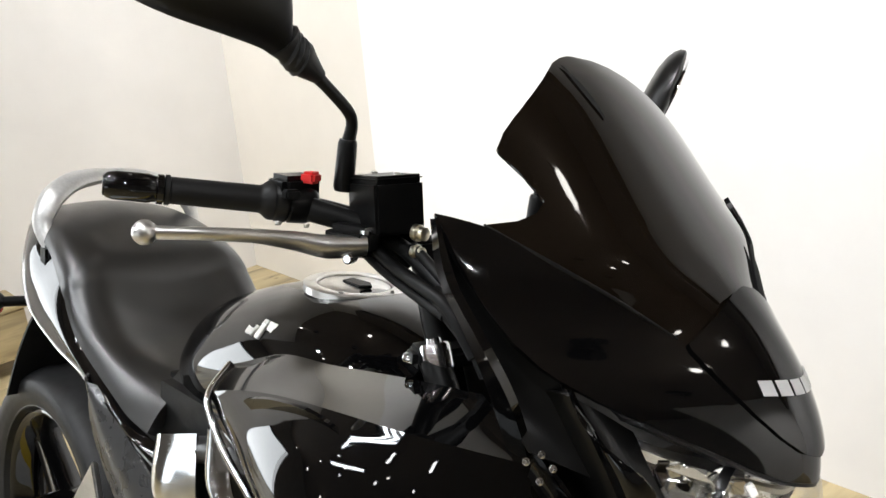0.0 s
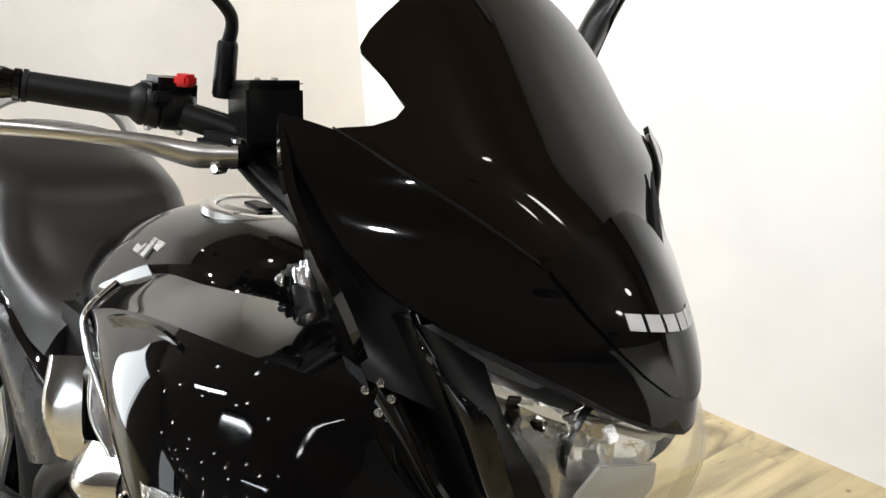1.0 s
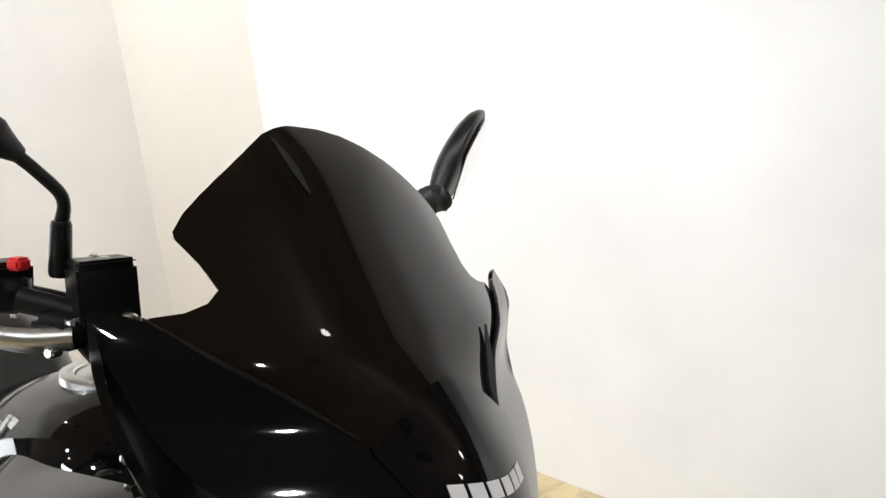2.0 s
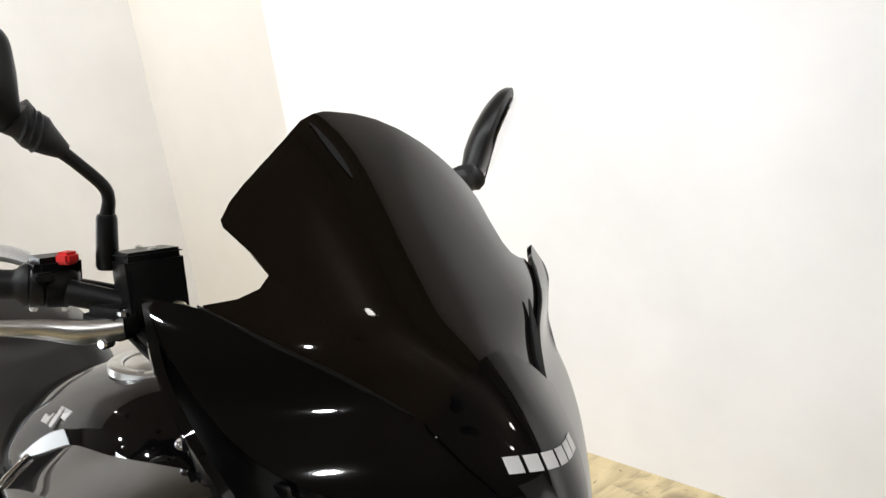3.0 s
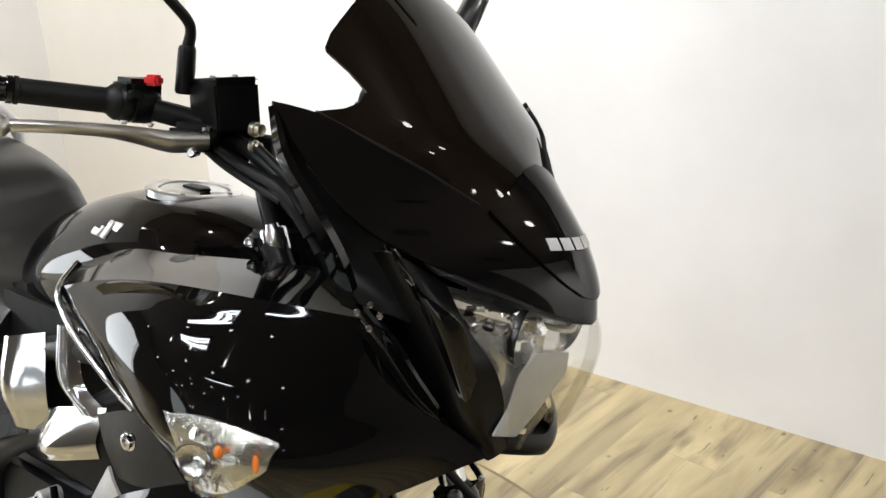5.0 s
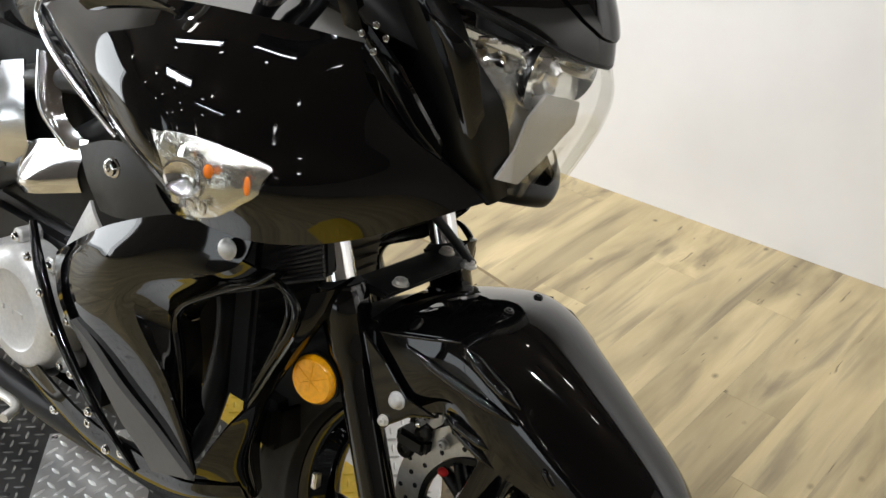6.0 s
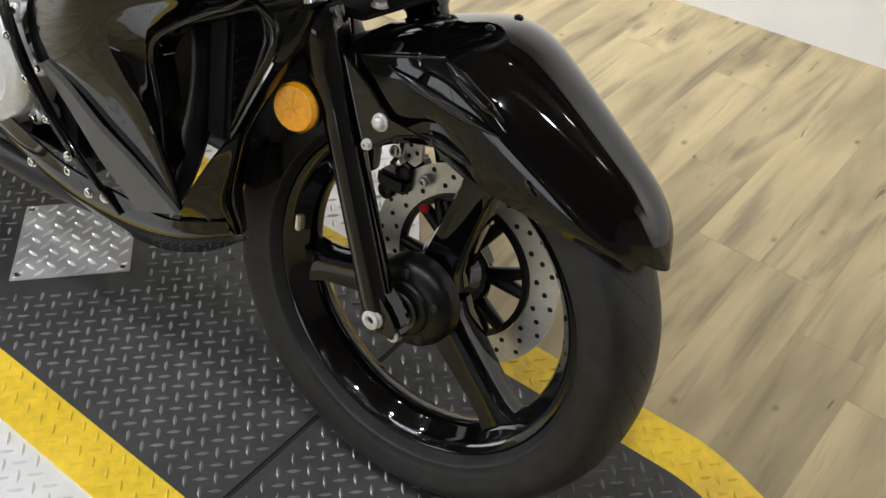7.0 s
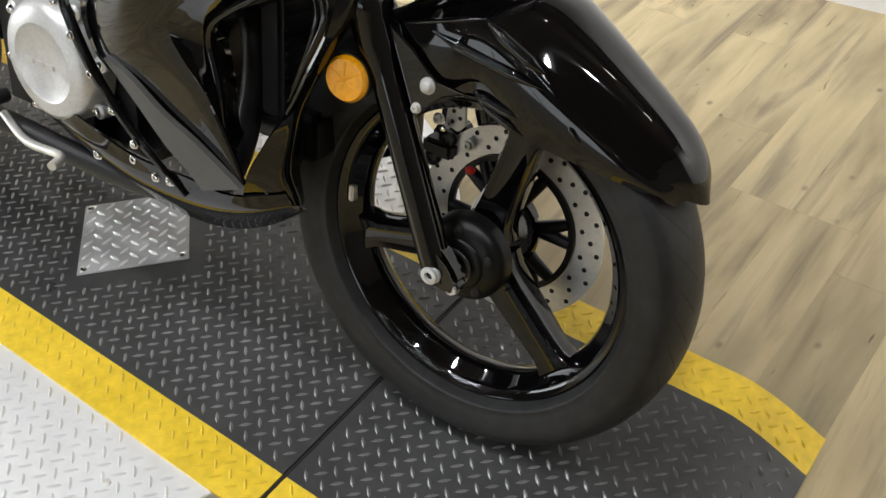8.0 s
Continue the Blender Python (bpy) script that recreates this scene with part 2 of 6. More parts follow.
    nt.links.new(add.outputs[0], mp.inputs["Vector"])
    nt.links.new(mp.outputs[0], vor.inputs["Vector"])
    knot = nt.nodes.new("ShaderNodeMapRange")
    knot.inputs[1].default_value, knot.inputs[2].default_value = 0.03, 0.10
    knot.inputs[3].default_value, knot.inputs[4].default_value = 0.38, 1.0
    nt.links.new(vor.outputs["Distance"], knot.inputs[0])
    sk = nt.nodes.new("ShaderNodeVectorMath")
    sk.operation = "SCALE"
    nt.links.new(sc.outputs[0], sk.inputs[0])
    nt.links.new(knot.outputs[0], sk.inputs["Scale"])
    nt.links.new(sk.outputs[0], bs.inputs["Base Color"])
    bs.inputs["Roughness"].default_value = 0.42
    b = nt.nodes.new("ShaderNodeBump")
    b.inputs["Strength"].default_value, b.inputs["Distance"].default_value = 0.4, 0.0006
    nt.links.new(fine, b.inputs["Height"])
    nt.links.new(b.outputs[0], bs.inputs["Normal"])
    return m


M_WOOD = wood("oak_plank", False)
M_WOODFAR = wood("oak_plank_far", True)
M_SKIRT = wood("oak_skirt", True)
# ---- mesh helpers ----


def smooth(bm, angle=40):
    for f in bm.faces:
        f.smooth = True
    for e in bm.edges:
        if len(e.link_faces) == 2 and e.calc_face_angle(0) > radians(angle):
            e.smooth = False


def part(name, bm, mat, parent=None, label="", angle=40):
    """One mesh object from a bmesh, under a thing or a part."""
    bmesh.ops.recalc_face_normals(bm, faces=bm.faces)
    smooth(bm, angle)
    me = bpy.data.meshes.new(name)
    bm.to_mesh(me)
    bm.free()
    me.materials.append(mat)
    ob = new(name, me)
    if parent is not None:
        ob.parent = parent
    if label:
        tagged(ob, label)
    return ob


def thing(name, m, label, category, group="", kind=""):
    ob = new(name)
    ob.empty_display_size = 0.1
    ob.matrix_world = m
    return tagged(ob, label, category, group, kind)


def spline(pts, n):
    """A smooth curve through the points, in n steps."""
    pts = [Vector(p) for p in pts]
    if len(pts) == 2:
        return [pts[0].lerp(pts[1], i / n) for i in range(n + 1)]
    out = []
    for i in range(n + 1):
        s = i / n * (len(pts) - 1)
        k = min(int(s), len(pts) - 2)
        t = s - k
        p1, p2 = pts[k], pts[k + 1]
        p0 = pts[k - 1] if k else p1 * 2 - p2
        p3 = pts[k + 2] if k + 2 < len(pts) else p2 * 2 - p1
        out.append(0.5 * ((2 * p1) + (p2 - p0) * t + (2 * p0 - 5 * p1 + 4 * p2 - p3) * t * t + (3 * p1 - p0 - 3 * p2 + p3) * t ** 3))
    return out


def lerp_at(xs, ys, x):
    return float(np.interp(x, xs, ys))


def grid_faces(bm, rows, closed=False, cap=False):
    vs = [[bm.verts.new(p) for p in r] for r in rows]
    n = len(vs[0])
    for a, b in zip(vs, vs[1:]):
        for i in range(n if closed else n - 1):
            j = (i + 1) % n
            bm.faces.new((a[i], a[j], b[j], b[i]))
    if cap:
        bm.faces.new(vs[0][::-1])
        bm.faces.new(vs[-1])
    return vs


def loft(rings, nu=6, closed=True, cap=True, bm=None):
    """A smooth body through closed rings of equal count."""
    bm = bm or bmesh.new()
    cols = [spline([r[i] for r in rings], nu * (len(rings) - 1)) for i in range(len(rings[0]))]
    grid_faces(bm, [list(r) for r in zip(*cols)], closed, cap)
    return bm


def net(rows, nu=6, nv=6):
    """A dense grid of points through a net of control points."""
    dense = [spline(r, nv * (len(r) - 1)) for r in rows]
    cols = [spline([r[i] for r in dense], nu * (len(rows) - 1)) for i in range(len(dense[0]))]
    return [list(r) for r in zip(*cols)]


def sheet(grid, thick=0.003, bm=None, mirror=False):
    """A panel of the given thickness from a dense grid of points."""
    bm = bm or bmesh.new()
    n, m = len(grid), len(grid[0])
    nor = []
    for i in range(n):
        row = []
        for j in range(m):
            du = grid[min(i + 1, n - 1)][j] - grid[max(i - 1, 0)][j]
            dv = grid[i][min(j + 1, m - 1)] - grid[i][max(j - 1, 0)]
            c = du.cross(dv)
            row.append(c.normalized() if c.length > 1e-12 else Vector((0, 0, 0)))
        nor.append(row)
    for flip in ((1, -1) if mirror else (1,)):
        a = [[bm.verts.new((p.x, p.y * flip, p.z)) for p in r] for r in grid]
        b = []
        for i in range(n):
            b.append([])
            for j in range(m):
                q = grid[i][j] - nor[i][j] * thick
                b[-1].append(bm.verts.new((q.x, q.y * flip, q.z)))
        for i in range(n - 1):
            for j in range(m - 1):
                bm.faces.new((a[i][j], a[i + 1][j], a[i + 1][j + 1], a[i][j + 1]))
                bm.faces.new((b[i][j], b[i][j + 1], b[i + 1][j + 1], b[i + 1][j]))
        for i in range(n - 1):
            for j in (0, m - 1):
                bm.faces.new((a[i][j], a[i + 1][j], b[i + 1][j], b[i][j]))
        for j in range(m - 1):
            for i in (0, n - 1):
                bm.faces.new((a[i][j], a[i][j + 1], b[i][j + 1], b[i][j]))
    return bm


def tube(pts, radius, seg=12, n=None, bm=None, cap=True, flat=1.0):
    """A round bar along a smooth curve; radius may be a list along it."""
    bm = bm or bmesh.new()
    path = spline(pts, n or 6 * (len(pts) - 1))
    rad = radius if isinstance(radius, (list, tuple)) else [radius, radius]
    rings = []
    side = None
    for i, p in enumerate(path):
        d = (path[min(i + 1, len(path) - 1)] - path[max(i - 1, 0)]).normalized()
        if side is None:
            side = d.orthogonal().normalized()
        side = (side - d * side.dot(d)).normalized()
        up = d.cross(side)
        r = lerp_at(np.linspace(0, 1, len(rad)), rad, i / (len(path) - 1))
        rings.append([p + (side * math.cos(a) + up * math.sin(a) * flat) * r for a in (2 * math.pi * k / seg for k in range(seg))])
    grid_faces(bm, rings, True, cap)
    return bm


def frame_of(axis):
    axis = Vector(axis).normalized()
    s = axis.orthogonal().normalized()
    return axis, s, axis.cross(s)


def lathe(profile, at, axis, seg=48, bm=None, cap=True, close=False):
    """A turned body: profile of (distance along the axis, radius)."""
    bm = bm or bmesh.new()
    ax, s, u = frame_of(axis)
    at = Vector(at)
    prof = list(profile) + ([profile[0]] if close else [])
    rings = [[at + ax * d + (s * math.cos(a) + u * math.sin(a)) * max(r, 1e-5) for a in (2 * math.pi * k / seg for k in range(seg))] for d, r in prof]
    if close:
        vs = [[bm.verts.new(p) for p in r] for r in rings[:-1]]
        for k in range(len(vs)):
            a, b = vs[k], vs[(k + 1) % len(vs)]
            for i in range(seg):
                j = (i + 1) % seg
                bm.faces.new((a[i], a[j], b[j], b[i]))
    else:
        grid_faces(bm, rings, True, cap)
    return bm


def slab(outline, thick, m=None, bm=None, bevel=0.0):
    """A flat piece: an outline in the x-z plane, thickened along y, with softened edges."""
    bm2 = bmesh.new()
    top = [bm2.verts.new((x, 0, z)) for x, z in outline]
    f = bm2.faces.new(top)
    ext = bmesh.ops.extrude_face_region(bm2, geom=[f])
    for v in (g for g in ext["geom"] if isinstance(g, bmesh.types.BMVert)):
        v.co.y += thick
    bmesh.ops.recalc_face_normals(bm2, faces=bm2.faces)
    if bevel:
        bmesh.ops.bevel(bm2, geom=[e for e in bm2.edges], offset=bevel, segments=2, affect="EDGES", clamp_overlap=True)
    if m is not None:
        bm2.transform(m)
    if bm is None:
        return bm2
    me = bpy.data.meshes.new("tmp")
    bm2.to_mesh(me)
    bm2.free()
    bm.from_mesh(me)
    bpy.data.meshes.remove(me)
    return bm


def box(lo, hi, bevel=0.0, bm=None, m=None, seg=2):
    bm2 = bmesh.new()
    lo, hi = Vector(lo), Vector(hi)
    bmesh.ops.create_cube(bm2, size=1, matrix=Matrix.Translation((lo + hi) / 2) @ Matrix.Diagonal((*(hi - lo), 1)))
    if bevel:
        bmesh.ops.bevel(bm2, geom=list(bm2.edges), offset=bevel, segments=seg, affect="EDGES", clamp_overlap=True)
    if m is not None:
        bm2.transform(m)
    if bm is None:
        return bm2
    me = bpy.data.meshes.new("tmp")
    bm2.to_mesh(me)
    bm2.free()
    bm.from_mesh(me)
    bpy.data.meshes.remove(me)
    return bm


def ball(at, r, bm=None, scale=(1, 1, 1), seg=16):
    bm = bm or bmesh.new()
    bmesh.ops.create_uvsphere(bm, u_segments=seg, v_segments=seg // 2, radius=r, matrix=Matrix.Translation(at) @ Matrix.Diagonal((*scale, 1)))
    return bm


# ---- the room ----
TURN_AT = Vector((-0.85, -0.05, 0))
DISC_R = 0.70
RUN_YAW = -2.6


def wall(name, lo, hi, mat):
    return tagged(part(name, box(lo, hi), mat), kind="structure")


tagged(wall("wall_north", (-2.36, WALL_Y, FLOOR_Z - 0.1), (7.0, WALL_Y + 0.15, CEILING_Z), M_WALL), "bright white painted display wall with faint smudges and painted-in uneven light", "wall")
tagged(wall("wall_alcove", (-3.40, WALL_Y + 0.05, FLOOR_Z - 0.1), (-2.36, WALL_Y + 0.20, CEILING_Z), M_WALL2), "cream painted wall panel set back a little", "wall")
tagged(wall("wall_west", (-3.55, -0.75, FLOOR_Z - 0.1), (-3.40, WALL_Y + 0.20, CEILING_Z), M_WALL), "white painted wall lit along its corner", "wall")
# unseen walls in the darkened colour, so that reflections stay dim
tagged(wall("wall_jog", (-5.6, -0.75, FLOOR_Z - 0.1), (-3.55, -0.60, CEILING_Z), M_BACK), "unseen showroom wall with its dimness put into the paint", "wall")
DOOR = (-2.9, -0.85, 2.35)
far = bmesh.new()
# a further glowing opening, added so the chrome covers reflect white
ADDED_OPENING = (-12.6, -7.6, 2.35)
for y0, y1, z0 in ((-13.0, ADDED_OPENING[0], FLOOR_Z - 0.1), (ADDED_OPENING[0], ADDED_OPENING[1], ADDED_OPENING[2]), (ADDED_OPENING[1], DOOR[0], FLOOR_Z - 0.1), (DOOR[1], -0.60, FLOOR_Z - 0.1), (DOOR[0], DOOR[1], DOOR[2])):
    box((-5.75, y0, z0), (-5.6, y1, CEILING_Z), 0, far)
tagged(part("wall_far", far, M_BACK), "unseen showroom wall with its dimness put into the paint", "wall", kind="structure")
shop_front = tagged(new("window_1"), "tall shop window, and an unseen opening added to whiten the chrome", "window", kind="structure")
for y in DOOR[:2] + ADDED_OPENING[:2]:
    part("window_post", box((-5.72, y - 0.04, FLOOR_Z), (-5.60, y + 0.04, DOOR[2]), 0.004), M_MATTE, shop_front)
part("window_frame", box((-5.715, DOOR[0], DOOR[2] - 0.07), (-5.605, DOOR[1], DOOR[2]), 0.004), M_MATTE, shop_front)
tagged(part("backdrop", box((-6.35, ADDED_OPENING[0] - 0.3, FLOOR_Z - 0.1), (-6.30, DOOR[1] + 0.8, 3.0)), M_OUTSIDE), "plain overcast daylight outside", "backdrop", kind="structure")
tagged(wall("wall_east", (4.2, -13.0, FLOOR_Z - 0.1), (4.35, WALL_Y + 0.15, CEILING_Z), M_BACK), "unseen showroom wall with its dimness put into the paint", "wall")
# white wall added out of view to give the fender its grey sheen
tagged(wall("wall_reflector", (3.4, -0.10, FLOOR_Z - 0.1), (3.55, WALL_Y - 0.002, CEILING_Z - 0.002), M_WALL), "unseen white wall added to brighten the fender's reflection", "wall")
# added out of view: stands in for the unlit wall top the screen reflects
tagged(wall("wall_top_darkener", (-2.36, WALL_Y - 0.16, 2.42), (3.395, WALL_Y - 0.002, CEILING_Z - 0.002), M_CEIL), "unseen dark box added to dim the wall's top in reflections", "wall")
SHOP = (-5.4, 2.6, 0.05, 2.15)
far = bmesh.new()
for x0, x1, z0, z1 in ((-5.75, SHOP[0], FLOOR_Z - 0.1, CEILING_Z), (SHOP[1], 7.15, FLOOR_Z - 0.1, CEILING_Z), (SHOP[0], SHOP[1], FLOOR_Z - 0.1, SHOP[2]), (SHOP[0], SHOP[1], SHOP[3], CEILING_Z)):
    box((x0, -13.15, z0), (x1, -13.0, z1), 0, far)
tagged(part("wall_south", far, M_BACK), "unseen showroom wall with its dimness put into the paint", "wall", kind="structure")
window = tagged(new("window_2"), "wide shop window in a dark frame", "window", kind="structure")
for k in range(4):
    x = SHOP[0] + (SHOP[1] - SHOP[0]) * k / 3
    part("window_post", box((x - 0.04, -13.12, SHOP[2]), (x + 0.04, -12.98, SHOP[3]), 0.004), M_MATTE, window)
tagged(part("backdrop", box((SHOP[0] - 0.8, -13.70, FLOOR_Z - 0.1), (SHOP[1] + 0.8, -13.65, 3.0)), M_OUTSIDE), "plain overcast daylight outside", "backdrop", kind="structure")
tagged(wall("ceiling", (-5.75, -13.15, CEILING_Z), (7.15, WALL_Y + 0.20, CEILING_Z + 0.1), M_CEIL), "dark painted showroom ceiling", "ceiling")
ground = tagged(part("floor", box((-5.75, -13.15, FLOOR_Z - 0.1), (7.15, WALL_Y + 0.20, FLOOR_Z - 0.006)), M_JOINT), "light brown wood plank floor", "floor", kind="structure")

# lamp fittings
def lamp_can(at, target, r, name, label):
    ob = thing(name, look(at, target), label, "ceiling lamp", "showroom ceiling lamps")
    part("housing", lathe([(-0.004, r * 1.02), (-0.004, r * 1.2), (0.004, r * 1.22), (0.09, r * 1.15), (0.10, r * 0.9), (0.10, 0)], (0, 0, 0.006), Z_UP, 28), M_MATTE, ob)
    return ob


Z_UP = Vector((0, 0, 1))
for (x, y), aim in zip(TRACK, AIM):
    can = lamp_can((x, y, CEILING_Z - 0.13), (x, WALL_Y, aim), 0.05, "track_spotlight", "black track spotlight aimed at the wall")
    part("stem", tube([(0, 0, 0.10), (0, 0, 0.128)], 0.012, 10, 2), M_MATTE, can)
for x, y in DOWN:
    part("housing", lathe([(-0.028, 0.052), (-0.028, 0.062), (0, 0.066), (0, 0.052)], (0, 0, 0), Z_UP, 24, close=True), M_MATTE, thing("downlight", Matrix.Translation((x, y, CEILING_Z - 0.002)), "small round ceiling downlight", "ceiling lamp", "showroom ceiling lamps"))
# bare bulbs on short stems further back in the showroom
for x, y in BULBS:
    pend = thing("pendant_bulb", Matrix.Translation((x, y, CEILING_Z)), "small bare bulb on a short black stem", "ceiling lamp", "showroom ceiling bulbs")
    part("stem", tube([(0, 0, -0.002), (0, 0, -0.13)], 0.008, 8, 2), M_MATTE, pend)
    part("bulb", ball((0, 0, -0.16), 0.044 if y > 0.6 else 0.034, None, (1, 1, 1.15), 14), M_BULB, pend)
for x, y, yaw in TUBES:
    fit = thing("tube_light", pose(x, y, CEILING_Z, 0, 0, yaw), "slim ceiling fitting with fluorescent tubes", "ceiling lamp", "tube fittings")
    part("tray", box((-0.13, -0.62, -0.05), (0.13, 0.62, -0.002), 0.006), M_MATTE, fit)

# a small wooden stand in the corner behind the motorcycle
stand = thing("display_stand", Matrix.Translation((-3.22, 0.34, FLOOR_Z)), "small brown wooden stand on a dark metal frame", "stand")
part("board", box((-0.10, -0.20, 0.06), (0.10, 0.16, 0.24), 0.004), M_SKIRT, stand, "brown wooden board")
part("board", box((-0.11, -0.21, 0.244), (0.11, 0.17, 0.262), 0.004), M_SKIRT, stand)
for x in (-0.09, 0.09):
    for y in (-0.18, 0.15):
        part("leg", box((x - 0.012, y - 0.012, 0.0), (x + 0.012, y + 0.012, 0.058), 0.002), M_MATTE, stand)

# ---- turntable, runner, tread ----
def bump(bm, x, y, z, deg, length, width, high):
    """One raised lozenge of a tread plate: six slanted faces."""
    c, s = math.cos(radians(deg)), math.sin(radians(deg))
    pt = lambda a, b, h: bm.verts.new((x + a * c - b * s, y + a * s + b * c, z + h))
    l, w = length / 2, width / 2
    v = [pt(-l, 0, 0), pt(-l * 0.35, -w, 0), pt(l * 0.35, -w, 0), pt(l, 0, 0), pt(l * 0.35, w, 0), pt(-l * 0.35, w, 0)]
    t = [pt(-l * 0.55, 0, high), pt(l * 0.55, 0, high)]
    for f in ((v[0], v[1], t[0]), (v[1], v[2], t[1], t[0]), (v[2], v[3], t[1]), (v[3], v[4], t[1]), (v[4], v[5], t[0], t[1]), (v[5], v[0], t[0])):
        bm.faces.new(f)


def bumps(x0, x1, y0, y1, inside=None, height=None, pitch=0.031, turn=45, size=(0.0225, 0.0056, 0.0024)):
    """Rows of lozenges in two directions, the second set in the gaps of the first."""
    bm = bmesh.new()
    for i in range(math.ceil(2 * x0 / pitch), math.floor(2 * x1 / pitch) + 1):
        for j in range(math.ceil(2 * y0 / pitch), math.floor(2 * y1 / pitch) + 1):
            x, y = i * pitch / 2, j * pitch / 2
            if (i + j) % 2 == 0 and (inside is None or inside(x, y)):
                bump(bm, x, y, height(x) if height else 0.0, turn if i % 2 else turn + 90, *size)
    return bm


turntable = thing("turntable", Matrix.Translation(TURN_AT), "round aluminium tread plate turntable with a wooden skirt", "turntable")
part("deck", lathe([(FLOOR_Z, DISC_R), (-0.008, DISC_R), (-0.006, DISC_R - 0.002), (-0.006, 0.0)], (0, 0, 0), Z_UP, 160), M_TREADALU, turntable, "bright aluminium tread plate deck")
RUN = Matrix.Translation((-0.4, -0.055, 0)) @ pose(0, 0, 0, 0, 0, RUN_YAW)
back = RUN.inverted()


def on_deck(x, y):
    p = back @ Vector((x + TURN_AT.x, y + TURN_AT.y, 0))
    return math.hypot(x, y) < DISC_R - 0.015 and abs(p.y) > 0.325


tagged(part("deck_tread", bumps(-DISC_R, DISC_R, -DISC_R, DISC_R, on_deck, None, 0.033, 45, (0.025, 0.0062, 0.0034)), M_TREADALU, turntable), kind="stuff").location.z = -0.006
part("skirt", lathe([(FLOOR_Z - 0.004, DISC_R + 0.004), (FLOOR_Z + 0.003, DISC_R + 0.004), (FLOOR_Z + 0.003, 1.066), (FLOOR_Z - 0.004, 1.066)], (0, 0, 0), Z_UP, 160, close=True), M_SKIRT, turntable, "wood-look skirt ring flush with the floor")
part("skirt_gap", lathe([(FLOOR_Z - 0.004, 1.067), (FLOOR_Z + 0.0016, 1.067), (FLOOR_Z + 0.0016, 1.077), (FLOOR_Z - 0.004, 1.077)], (0, 0, 0), Z_UP, 160, close=True), M_JOINT, turntable)
for deg, r in ((-51, 0.675), (-72, 0.675), (-95, 0.675), (-40, 0.62), (60, 0.675), (80, 0.675)):
    part("deck_screw", lathe([(-0.006, 0.006), (-0.0035, 0.006), (-0.003, 0.004), (-0.003, 0.0)], (r * math.cos(radians(deg)), r * math.sin(radians(deg)), 0), Z_UP, 14), M_STEEL, turntable)

SEAM, BEND, END = 0.253, 0.71, 0.862
runner = thing("runner_ramp", RUN, "black tread plate runner with worn yellow edges", "ramp")


def run_z(x):
    if x < BEND:
        return 0.0
    u = (x - BEND) / (END - BEND)
    return -0.054 * (1.6 * u * u - 0.6 * u ** 3)


def strip(y0, y1, x0, x1, drop=0.0):
    xs = [x for x in np.linspace(x0, x1, 40)] if x1 > BEND else [x0, x1]
    grid = [[Vector((x, y, run_z(x) - drop)) for y in (y0, y1)] for x in xs]
    return sheet(grid, 0.006)


for x0, x1 in ((-1.35, SEAM - 0.004), (SEAM + 0.004, END)):
    part("plate", strip(-0.235, 0.235, x0, x1), M_TREADBLACK, runner, "black steel tread plate")
    for y0, y1 in ((-0.315, -0.2352), (0.2352, 0.315)):
        part("yellow_edge", strip(y0, y1, x0, x1), M_YELLOW, runner, "worn yellow painted edge")
        tagged(part("edge_tread", bumps(x0 + 0.012, x1 - 0.012, y0 + 0.008, y1 - 0.008, None, run_z), M_YELLOW, runner), kind="stuff")
    patch = lambda x, y: not (abs(x + 0.345) + abs(y - 0.0) < 0.16)
    tagged(part("plate_tread", bumps(x0 + 0.014, x1 - 0.014, -0.222, 0.222, patch, run_z), M_TREADBUMP, runner), kind="stuff")
part("hinge_rod", tube([(SEAM, -0.315, -0.006), (SEAM, 0.315, -0.006)], 0.0055, 10, 2), M_GROOVE, runner)
part("under_frame", box((SEAM, -0.300, FLOOR_Z), (BEND, 0.300, -0.010), 0.002), M_GROOVE, runner)

access = thing("access_plate", RUN @ Matrix.Translation((-0.356, 0.003, 0.0)) @ pose(0, 0, 0, 0, 0, 47), "small aluminium tread plate screwed to the runner", "cover plate")
part("plate", box((-0.100, -0.100, 0.0), (0.100, 0.100, 0.003), 0.001), M_ACCESS, access)
tagged(part("plate_tread", bumps(-0.09, 0.09, -0.09, 0.09, None, lambda x: 0.003, 0.0345, 45, (0.026, 0.0070, 0.0028)), M_PLATEBUMP, access), kind="stuff")
for x in (-0.088, 0.088):
    for y in (-0.088, 0.088):
        part("screw", lathe([(0.003, 0.006), (0.005, 0.006), (0.0058, 0.004), (0.0058, 0)], (x, y, 0), Z_UP, 14), M_CHROME, access)
# ---- the motorcycle ----
LEAN_LEFT = 12.26
BIKE = Matrix.Translation((0, -0.0645, 0.0016)) @ pose(0, 0, 0, -LEAN_LEFT)
bike = thing("motorcycle", BIKE, "glossy black faired motorcycle leaning on its side stand", "motorcycle")
X, Y, Z = Vector((1, 0, 0)), Vector((0, 1, 0)), Vector((0, 0, 1))
AXLE = Vector((0, 0, 0.304))
REAR = Vector((-1.43, 0, 0.312))
V = Vector


def flip(p):
    return V((p[0], -p[1], p[2]))


def both(rows):
    """A half net (side to middle) made whole across the middle plane."""
    return [list(r) + [flip(p) for p in reversed(r[:-1])] for r in rows]


